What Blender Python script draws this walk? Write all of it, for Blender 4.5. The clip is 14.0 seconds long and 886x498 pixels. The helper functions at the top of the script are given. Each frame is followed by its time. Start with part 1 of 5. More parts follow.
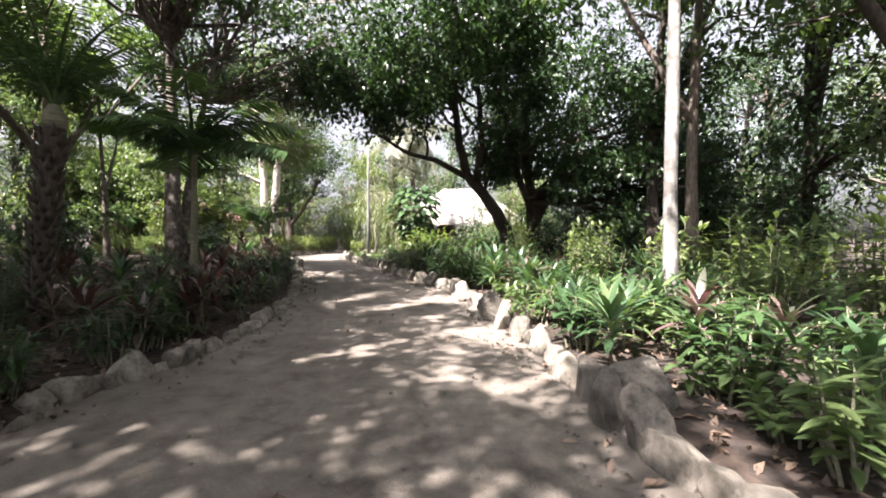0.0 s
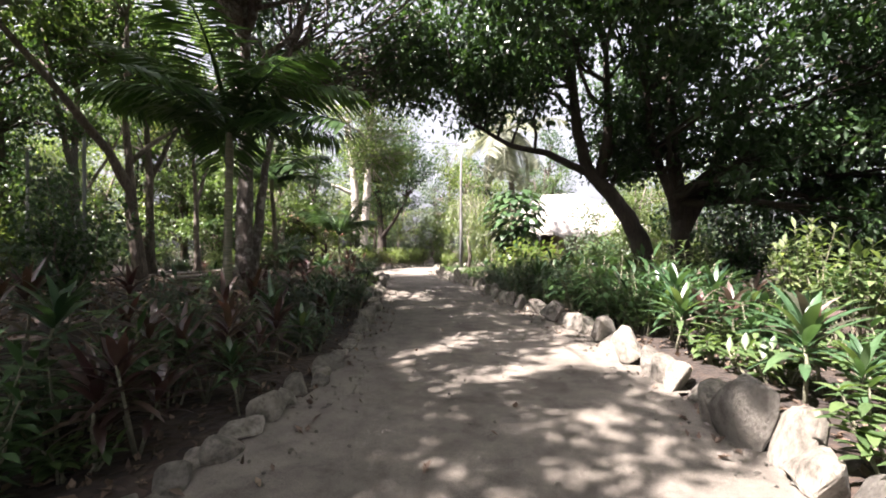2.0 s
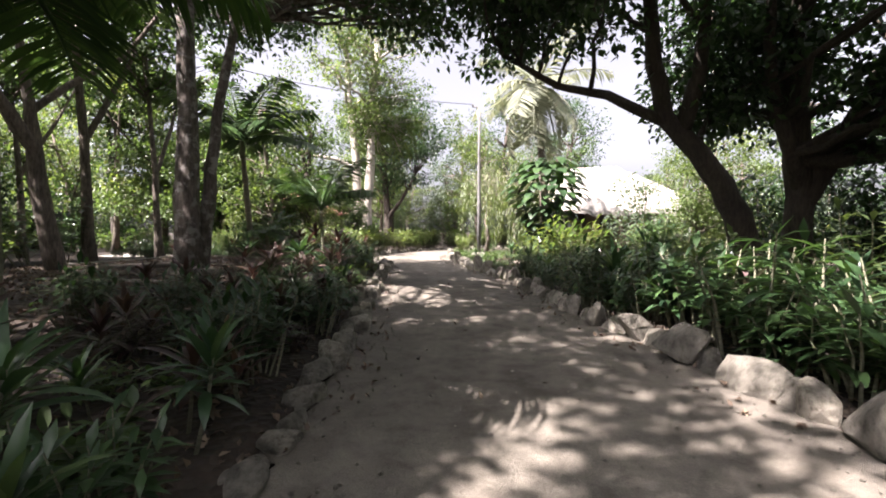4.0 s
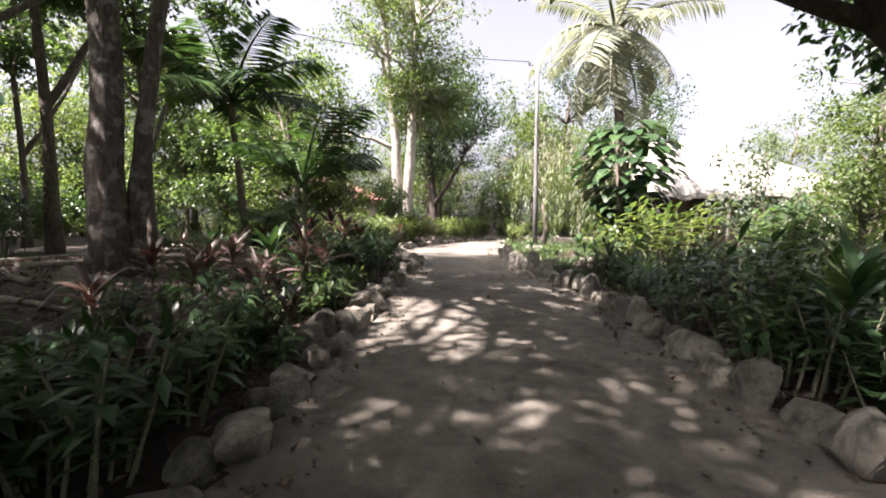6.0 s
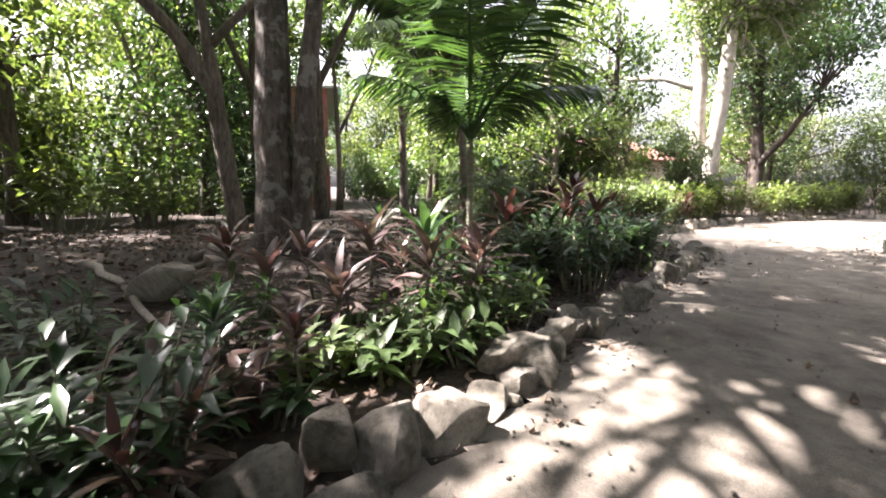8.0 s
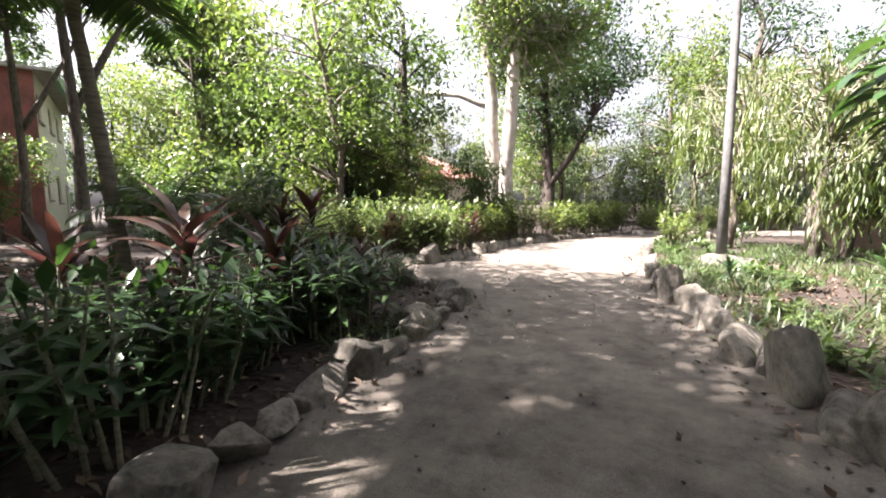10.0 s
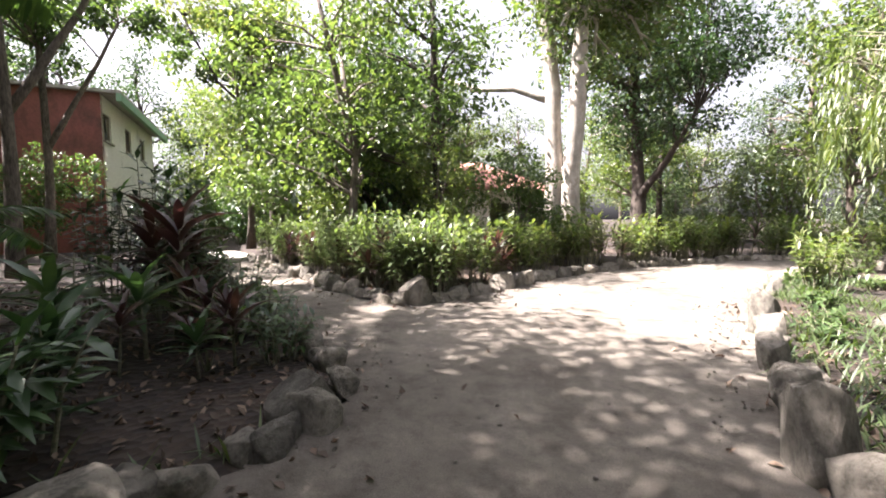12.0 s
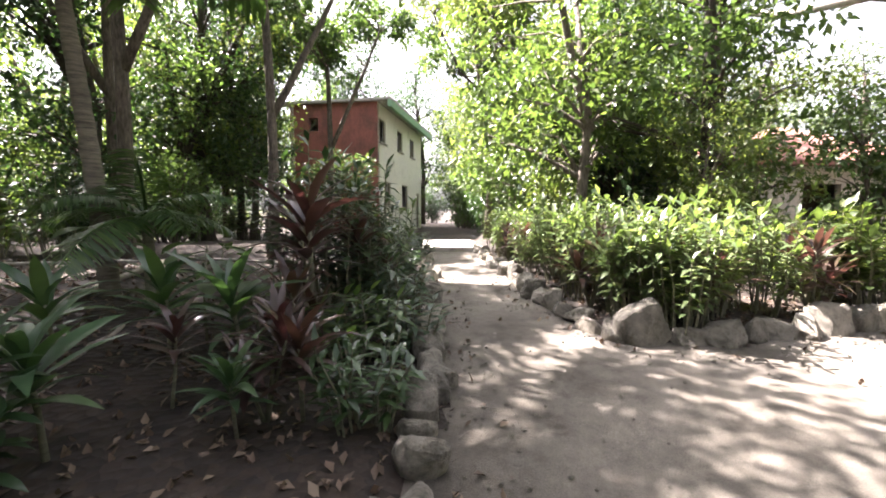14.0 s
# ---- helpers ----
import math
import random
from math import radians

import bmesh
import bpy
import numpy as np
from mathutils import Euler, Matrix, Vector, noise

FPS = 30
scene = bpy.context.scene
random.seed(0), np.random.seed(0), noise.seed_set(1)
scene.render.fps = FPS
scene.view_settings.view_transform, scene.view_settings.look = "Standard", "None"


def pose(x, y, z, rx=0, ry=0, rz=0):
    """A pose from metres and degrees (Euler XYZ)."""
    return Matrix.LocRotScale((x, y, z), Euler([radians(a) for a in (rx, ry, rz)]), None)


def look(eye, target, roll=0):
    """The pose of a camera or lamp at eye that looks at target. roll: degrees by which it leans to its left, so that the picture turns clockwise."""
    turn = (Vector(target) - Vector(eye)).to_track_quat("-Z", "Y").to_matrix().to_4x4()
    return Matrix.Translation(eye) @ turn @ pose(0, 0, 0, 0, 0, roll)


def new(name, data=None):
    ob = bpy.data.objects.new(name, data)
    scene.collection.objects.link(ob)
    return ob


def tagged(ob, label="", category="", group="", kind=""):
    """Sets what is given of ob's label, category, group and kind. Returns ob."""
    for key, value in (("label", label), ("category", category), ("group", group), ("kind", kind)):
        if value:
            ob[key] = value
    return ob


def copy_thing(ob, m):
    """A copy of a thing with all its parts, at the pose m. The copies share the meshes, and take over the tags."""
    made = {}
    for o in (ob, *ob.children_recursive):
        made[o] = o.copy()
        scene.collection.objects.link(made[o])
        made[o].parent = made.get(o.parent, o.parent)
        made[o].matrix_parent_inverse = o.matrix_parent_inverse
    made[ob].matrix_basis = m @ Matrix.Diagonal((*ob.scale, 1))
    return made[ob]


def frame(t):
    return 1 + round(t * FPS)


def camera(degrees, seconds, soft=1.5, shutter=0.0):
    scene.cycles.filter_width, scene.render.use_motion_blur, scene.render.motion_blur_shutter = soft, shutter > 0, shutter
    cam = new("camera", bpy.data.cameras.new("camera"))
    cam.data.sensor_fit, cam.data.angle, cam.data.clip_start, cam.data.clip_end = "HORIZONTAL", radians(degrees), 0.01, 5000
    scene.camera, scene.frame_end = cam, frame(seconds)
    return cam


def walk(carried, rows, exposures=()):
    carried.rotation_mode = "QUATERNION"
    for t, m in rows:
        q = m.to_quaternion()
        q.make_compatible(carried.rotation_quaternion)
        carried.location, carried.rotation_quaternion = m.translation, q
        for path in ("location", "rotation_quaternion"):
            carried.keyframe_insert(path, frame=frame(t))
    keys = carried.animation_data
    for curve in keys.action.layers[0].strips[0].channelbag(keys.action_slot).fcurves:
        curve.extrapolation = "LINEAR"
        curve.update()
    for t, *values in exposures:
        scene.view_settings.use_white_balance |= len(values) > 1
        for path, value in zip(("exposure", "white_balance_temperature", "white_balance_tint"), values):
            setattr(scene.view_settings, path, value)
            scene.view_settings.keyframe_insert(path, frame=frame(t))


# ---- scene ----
cam = camera(93.4, 14.0, soft=1.85)
METRES, EYE, TILT, LEAN, TURN = 22.2, 1.25, -1.45, 0.0, 0.0
ROWS = [
    (0.0, 0.0, 0.0, 0.0, -0.0, 0.0, 0.0),
    (0.5, -0.0025, 0.0322, 0.0019, 2.23, 0.75, -0.04),
    (1.0, -0.0075, 0.0651, 0.0027, 7.39, 1.51, -0.14),
    (1.5, -0.0161, 0.1, 0.004, 10.69, 2.05, -0.2),
    (2.0, -0.0286, 0.1405, 0.0056, 12.43, 1.56, -0.21),
    (2.5, -0.0422, 0.1796, 0.007, 13.24, 0.25, -0.23),
    (3.0, -0.0542, 0.2169, 0.0077, 13.48, -0.61, -0.21),
    (5.5, -0.0905, 0.4034, 0.0095, 17.03, -1.43, -0.42),
    (6.0, -0.0966, 0.4398, 0.0106, 21.22, -2.55, -0.48),
    (6.5, -0.1043, 0.4755, 0.0124, 30.12, -4.21, -0.64),
    (7.0, -0.1141, 0.5095, 0.0137, 42.53, -5.45, -0.91),
    (7.5, -0.126, 0.5419, 0.0156, 57.08, -7.62, -1.12),
    (8.0, -0.1377, 0.5745, 0.0169, 59.57, -7.81, -1.15),
    (8.5, -0.1503, 0.6102, 0.0181, 45.83, -4.88, -0.8),
    (9.0, -0.1625, 0.6481, 0.0192, 38.42, -5.2, -0.61),
    (11.5, -0.1886, 0.8435, 0.0248, 41.68, -3.02, -0.63),
    (12.0, -0.2016, 0.8782, 0.0263, 51.52, -3.07, -0.87),
    (12.5, -0.2147, 0.9011, 0.027, 62.22, -3.86, -1.09),
    (13.0, -0.2285, 0.9151, 0.027, 70.03, -4.04, -1.3),
    (13.5, -0.2456, 0.9291, 0.0272, 77.91, -4.58, -1.36),
    (14.0, -0.2686, 0.9429, 0.0272, 85.49, -5.14, -1.4),
]
walk(cam, [(t, pose(0, 0, EYE, TILT, LEAN, TURN) @ pose(METRES * x, METRES * y, METRES * z, 90 + pitch, roll, yaw)) for t, x, y, z, yaw, pitch, roll in ROWS], [(t, e, 6300, 23) for t, e in ((0, 3.05), (1.5, 3.05), (3.0, 2.95), (5.5, 2.75), (6.0, 2.85), (6.5, 2.85), (7.5, 3.4), (8.5, 3.8), (9.0, 3.55), (11.5, 3.15), (12.5, 3.1), (14.0, 3.7))])

# ---- light ----
SUN_FROM = Vector((-0.66, -0.75, 0)).normalized()
SUN_ELEV = 54.0
world = bpy.data.worlds.new("sky")
scene.world = world
world.use_nodes = True
wn = world.node_tree.nodes
sky = wn.new("ShaderNodeTexSky")
sky.sky_type = "NISHITA"
sky.sun_disc = False
sky.sun_elevation = radians(SUN_ELEV)
sky.sun_rotation = math.atan2(SUN_FROM.x, SUN_FROM.y)
sky.air_density, sky.dust_density, sky.ozone_density = 1.0, 6.0, 0.5
haze = wn.new("ShaderNodeHueSaturation")
haze.inputs["Saturation"].default_value = 0.22
world.node_tree.links.new(sky.outputs[0], haze.inputs["Color"])
world.node_tree.links.new(haze.outputs[0], wn["Background"].inputs[0])
wn["Background"].inputs[1].default_value = 0.05
sun = new("sun", bpy.data.lights.new("sun", "SUN"))
sun.data.energy, sun.data.angle, sun.data.color = 5.0, radians(0.6), (1.0, 0.93, 0.82)
sun_dir = Vector((SUN_FROM.x * math.cos(radians(SUN_ELEV)), SUN_FROM.y * math.cos(radians(SUN_ELEV)), math.sin(radians(SUN_ELEV))))
sun.matrix_world = look(sun_dir * 60, (0, 0, 0))


# ---- materials ----
def material(name, base, rough=0.8):
    m = bpy.data.materials.new(name)
    m.use_nodes = True
    b = m.node_tree.nodes["Principled BSDF"]
    b.inputs["Base Color"].default_value = (*base, 1)
    b.inputs["Roughness"].default_value = rough
    return m, m.node_tree, b


def node(tree, kind, **values):
    n = tree.nodes.new(kind)
    for key, value in values.items():
        n.inputs[key.replace("_", " ")].default_value = value
    return n


def ramp(tree, source, stops):
    r = tree.nodes.new("ShaderNodeValToRGB")
    e = r.color_ramp.elements
    e[0].position, e[0].color = stops[0][0], (*stops[0][1], 1)
    e[1].position, e[1].color = stops[-1][0], (*stops[-1][1], 1)
    for p, c in stops[1:-1]:
        x = e.new(p)
        x.color = (*c, 1)
    tree.links.new(source, r.inputs[0])
    return r.outputs[0]


def mix(tree, kind, a, b, fac):
    m = tree.nodes.new("ShaderNodeMixRGB")
    m.blend_type = kind
    for slot, v in ((0, fac), (1, a), (2, b)):
        if hasattr(v, "links"):
            tree.links.new(v, m.inputs[slot])
        elif slot == 0:
            m.inputs[0].default_value = v
        else:
            m.inputs[slot].default_value = (*v, 1)
    return m.outputs[0]


def noise_at(tree, scale, detail=6.0, rough=0.6, coords="Object", stretch=None):
    c = tree.nodes.new("ShaderNodeTexCoord")
    out = c.outputs[coords]
    if stretch:
        mp = tree.nodes.new("ShaderNodeMapping")
        mp.inputs["Scale"].default_value = stretch
        tree.links.new(out, mp.inputs["Vector"])
        out = mp.outputs[0]
    n = node(tree, "ShaderNodeTexNoise", Scale=scale, Detail=detail, Roughness=rough)
    tree.links.new(out, n.inputs["Vector"])
    return n.outputs[0]


def bump(tree, bsdf, height, strength=0.4, distance=0.02):
    b = tree.nodes.new("ShaderNodeBump")
    b.inputs["Strength"].default_value, b.inputs["Distance"].default_value = strength, distance
    tree.links.new(height, b.inputs["Height"])
    tree.links.new(b.outputs[0], bsdf.inputs["Normal"])


def earth_material():
    m, t, b = material("leaf_litter_soil", (0.1, 0.07, 0.05), 0.95)
    big = ramp(t, noise_at(t, 0.5, 4), [(0.35, (0.015, 0.012, 0.0095)), (0.55, (0.034, 0.027, 0.022)), (0.75, (0.08, 0.064, 0.053))])
    v = node(t, "ShaderNodeTexVoronoi", Scale=14.0)
    c = t.nodes.new("ShaderNodeTexCoord")
    t.links.new(c.outputs["Object"], v.inputs["Vector"])
    leaf = ramp(t, v.outputs["Color"], [(0.1, (0.35, 0.3, 0.28)), (0.5, (0.9, 0.75, 0.6)), (0.9, (1.3, 1.1, 0.9))])
    fine = ramp(t, noise_at(t, 40, 5), [(0.3, (0.6, 0.6, 0.6)), (0.7, (1.15, 1.1, 1.05))])
    col = mix(t, "MULTIPLY", mix(t, "MULTIPLY", big, leaf, 0.8), fine, 1.0)
    t.links.new(col, b.inputs["Base Color"])
    bump(t, b, v.outputs["Distance"], 0.8, 0.03)
    return m


def sand_material():
    m, t, b = material("packed_sandy_dirt", (0.35, 0.29, 0.23), 0.95)
    big = ramp(t, noise_at(t, 0.45, 5), [(0.3, (0.104, 0.092, 0.077)), (0.5, (0.145, 0.131, 0.11)), (0.72, (0.19, 0.173, 0.146))])
    mid = ramp(t, noise_at(t, 3.5, 8, 0.72), [(0.32, (0.5, 0.48, 0.46)), (0.48, (0.92, 0.91, 0.89)), (0.66, (1.25, 1.23, 1.2))])
    grit = ramp(t, noise_at(t, 130, 4), [(0.33, (0.6, 0.59, 0.58)), (0.66, (1.2, 1.2, 1.2))])
    damp = ramp(t, noise_at(t, 1.1, 5, 0.65), [(0.36, (0.62, 0.6, 0.58)), (0.5, (1, 1, 1))])
    col = mix(t, "MULTIPLY", mix(t, "MULTIPLY", mix(t, "MULTIPLY", big, mid, 1.0), grit, 0.8), damp, 0.8)
    t.links.new(col, b.inputs["Base Color"])
    bump(t, b, noise_at(t, 16, 10, 0.75), 0.9, 0.035)
    return m


def stone_material():
    m, t, b = material("weathered_limestone", (0.4, 0.37, 0.31), 0.9)
    info = t.nodes.new("ShaderNodeObjectInfo")
    tone = ramp(t, info.outputs["Random"], [(0.0, (0.17, 0.16, 0.14)), (0.5, (0.28, 0.26, 0.225)), (1.0, (0.4, 0.37, 0.32))])
    stain = ramp(t, noise_at(t, 4.5, 9, 0.7), [(0.36, (0.34, 0.335, 0.3)), (0.5, (0.85, 0.84, 0.8)), (0.7, (1.35, 1.32, 1.26))])
    pits = ramp(t, noise_at(t, 22, 6, 0.7), [(0.32, (0.45, 0.43, 0.4)), (0.5, (1, 1, 1))])
    col = mix(t, "MULTIPLY", mix(t, "MULTIPLY", tone, stain, 1.0), pits, 0.8)
    t.links.new(col, b.inputs["Base Color"])
    bump(t, b, noise_at(t, 11, 11, 0.78), 1.0, 0.09)
    return m


def bark_material(name, dark, light, scale=7.0, stretch=(3, 3, 0.7), spots=None):
    m, t, b = material(name, dark, 0.9)
    n = noise_at(t, scale, 8, 0.7, stretch=stretch)
    col = ramp(t, n, [(0.34, dark), (0.66, light)])
    big = ramp(t, noise_at(t, 1.3, 4), [(0.35, (0.65, 0.65, 0.62)), (0.7, (1.15, 1.12, 1.08))])
    col = mix(t, "MULTIPLY", col, big, 1.0)
    if spots:
        s = ramp(t, noise_at(t, 5, 5, 0.6), [(0.52, (0, 0, 0)), (0.6, (1, 1, 1))])
        col = mix(t, "MIX", col, spots, s)
    t.links.new(col, b.inputs["Base Color"])
    bump(t, b, n, 0.9, 0.03)
    return m


def leaf_material(name, stops, rough=0.4, glow=0.4, back=(1.25, 1.35, 0.6)):
    """Leaves: each with its own tone, light passing through the blade."""
    m = bpy.data.materials.new(name)
    m.use_nodes = True
    t = m.node_tree
    b = t.nodes["Principled BSDF"]
    geo = t.nodes.new("ShaderNodeNewGeometry")
    info = t.nodes.new("ShaderNodeObjectInfo")
    add = t.nodes.new("ShaderNodeMath")
    add.operation = "MULTIPLY_ADD"
    t.links.new(info.outputs["Random"], add.inputs[0])
    add.inputs[1].default_value = 0.35
    half = t.nodes.new("ShaderNodeMath")
    half.operation = "MULTIPLY"
    half.inputs[1].default_value = 0.65
    t.links.new(geo.outputs["Random Per Island"], half.inputs[0])
    t.links.new(half.outputs[0], add.inputs[2])
    col = ramp(t, add.outputs[0], stops)
    vein = ramp(t, noise_at(t, 9, 4), [(0.3, (0.75, 0.78, 0.7)), (0.7, (1.15, 1.12, 1.1))])
    col = mix(t, "MULTIPLY", col, vein, 0.8)
    t.links.new(col, b.inputs["Base Color"])
    b.inputs["Roughness"].default_value = rough
    tr = t.nodes.new("ShaderNodeBsdfTranslucent")
    t.links.new(mix(t, "MULTIPLY", col, back, 1.0), tr.inputs["Color"])
    ms = t.nodes.new("ShaderNodeMixShader")
    ms.inputs[0].default_value = glow
    t.links.new(b.outputs[0], ms.inputs[1])
    t.links.new(tr.outputs[0], ms.inputs[2])
    t.links.new(ms.outputs[0], t.nodes["Material Output"].inputs[0])
    return m


def plaster_material(name, base, dirt, amount=0.5, scale=1.4):
    m, t, b = material(name, base, 0.9)
    n = noise_at(t, scale, 8, 0.7, stretch=(1, 1, 0.6))
    col = ramp(t, n, [(amount - 0.06, base), (amount + 0.14, dirt)])
    fine = ramp(t, noise_at(t, 12, 6), [(0.3, (0.8, 0.8, 0.8)), (0.7, (1.08, 1.08, 1.08))])
    t.links.new(mix(t, "MULTIPLY", col, fine, 1.0), b.inputs["Base Color"])
    bump(t, b, noise_at(t, 9, 6), 0.3, 0.02)
    return m


EARTH, SAND, STONE = earth_material(), sand_material(), stone_material()
BARK_DARK = bark_material("dark_brown_bark", (0.022, 0.017, 0.014), (0.075, 0.06, 0.048))
BARK_GREY = bark_material("grey_brown_bark", (0.045, 0.036, 0.03), (0.2, 0.168, 0.142))
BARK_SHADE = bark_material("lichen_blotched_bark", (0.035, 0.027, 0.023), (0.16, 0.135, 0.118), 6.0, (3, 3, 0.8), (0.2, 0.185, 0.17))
# The dark spots paint mottled shade onto the slim pale trunk.
BARK_ASH = bark_material("ashen_shade_mottled_bark", (0.11, 0.112, 0.105), (0.25, 0.25, 0.235), 5.0, (1, 1, 0.5), (0.09, 0.085, 0.075))
BARK_PALE = bark_material("pale_smooth_bark", (0.24, 0.222, 0.2), (0.46, 0.435, 0.4), 4.0, (1, 1, 0.5), (0.3, 0.26, 0.22))
BARK_PALM = bark_material("ringed_palm_bark", (0.09, 0.08, 0.065), (0.27, 0.235, 0.19), 9.0, (0.6, 0.6, 5.0))
BARK_CANE = bark_material("green_grey_palm_cane", (0.1, 0.11, 0.07), (0.27, 0.26, 0.19), 9.0, (0.6, 0.6, 4.0))
GREEN_DARK = leaf_material("dark_glossy_leaf", [(0.0, (0.016, 0.0349, 0.0162)), (0.5, (0.032, 0.0679, 0.027)), (1.0, (0.06, 0.107, 0.0378))], 0.35, 0.3)
GREEN_MID = leaf_material("mid_green_leaf", [(0.0, (0.035, 0.066, 0.027)), (0.5, (0.075, 0.121, 0.0473)), (1.0, (0.125, 0.175, 0.0675))], 0.42, 0.42)
# A yellower green, also chosen to put sunshine into hedge and background colour.
GREEN_LIGHT = leaf_material("yellow_green_leaf", [(0.0, (0.058, 0.092, 0.034)), (0.5, (0.1, 0.142, 0.052)), (1.0, (0.165, 0.18, 0.066))], 0.45, 0.5)
GREEN_GREY = leaf_material("grey_green_leaf", [(0.0, (0.05, 0.0727, 0.054)), (0.5, (0.09, 0.121, 0.0878)), (1.0, (0.14, 0.17, 0.121))], 0.45, 0.42)
PALM_LEAF = leaf_material("palm_leaflet", [(0.0, (0.026, 0.0563, 0.0243)), (0.5, (0.05, 0.097, 0.0351)), (1.0, (0.09, 0.145, 0.0473))], 0.32, 0.35)
# Paler than the bed greens: sun on the hedge is put into the colour.
GREEN_HEDGE = leaf_material("pale_hedge_leaf", [(0.0, (0.055, 0.085, 0.036)), (0.5, (0.105, 0.15, 0.066)), (1.0, (0.19, 0.225, 0.11))], 0.4, 0.42)
# Bleached leaflets, made paler still to put sun and glare into the colour.
PALM_PALE = leaf_material("bleached_sunlit_palm_leaflet", [(0.0, (0.12, 0.14, 0.095)), (0.5, (0.19, 0.205, 0.15)), (1.0, (0.28, 0.28, 0.21))], 0.45, 0.4, (1.05, 1.08, 0.8))
TI_GREEN = leaf_material("green_ti_leaf", [(0.0, (0.022, 0.0485, 0.027)), (0.6, (0.05, 0.097, 0.0473)), (1.0, (0.12, 0.165, 0.0675))], 0.3, 0.3)
TI_DARK = leaf_material("burgundy_ti_leaf", [(0.0, (0.03, 0.016, 0.018)), (0.5, (0.055, 0.035, 0.03)), (1.0, (0.075, 0.06, 0.035))], 0.28, 0.3, (1.4, 0.8, 0.8))
TI_PINK = leaf_material("pink_edged_ti_leaf", [(0.0, (0.035, 0.052, 0.03)), (0.4, (0.06, 0.062, 0.045)), (0.75, (0.14, 0.085, 0.09)), (1.0, (0.32, 0.28, 0.26))], 0.42, 0.35, (1.2, 0.9, 0.8))
DRY_LEAF = leaf_material("dry_fallen_leaf", [(0.0, (0.035, 0.024, 0.018)), (0.6, (0.12, 0.082, 0.058)), (0.85, (0.26, 0.2, 0.15)), (1.0, (0.5, 0.44, 0.36))], 0.7, 0.12, (1.1, 0.9, 0.7))
GRASS = leaf_material("grass_blade", [(0.0, (0.024, 0.045, 0.018)), (0.5, (0.048, 0.082, 0.03)), (1.0, (0.1, 0.125, 0.05))], 0.45, 0.35)
RED_PLASTER = plaster_material("faded_red_plaster", (0.29, 0.105, 0.09), (0.15, 0.07, 0.06), 0.5)
WHITE_PLASTER = plaster_material("stained_white_plaster", (0.8, 0.78, 0.73), (0.36, 0.35, 0.31), 0.64, 1.3)
CREAM_PLASTER = plaster_material("cream_plaster", (0.62, 0.57, 0.47), (0.4, 0.36, 0.29), 0.6)
PINK_PLASTER = plaster_material("dusty_pink_plaster", (0.34, 0.23, 0.2), (0.22, 0.15, 0.13), 0.55)
GREEN_PAINT = plaster_material("faded_green_paint", (0.24, 0.4, 0.26), (0.15, 0.25, 0.17), 0.6)
ROOF_RED = plaster_material("dull_red_roof", (0.33, 0.15, 0.12), (0.2, 0.11, 0.095), 0.55, 3)
THATCH = bark_material("bleached_grey_thatch", (0.18, 0.168, 0.158), (0.38, 0.362, 0.345), 10.0, (4, 4, 0.8))
DARK_INSIDE = material("dark_room", (0.012, 0.012, 0.013), 0.9)[0]
CONCRETE = plaster_material("grey_concrete", (0.4, 0.38, 0.34), (0.28, 0.26, 0.23), 0.5, 3)
POLE_GREY = plaster_material("grey_painted_pole", (0.13, 0.13, 0.125), (0.075, 0.073, 0.07), 0.5, 4)
WOOD_DEAD = bark_material("bleached_dead_wood", (0.2, 0.175, 0.15), (0.45, 0.41, 0.36), 12.0, (4, 4, 0.7))
WIRE = material("black_cable", (0.03, 0.03, 0.032), 0.6)[0]
METAL = material("galvanised_wire", (0.11, 0.115, 0.11), 0.6)[0]


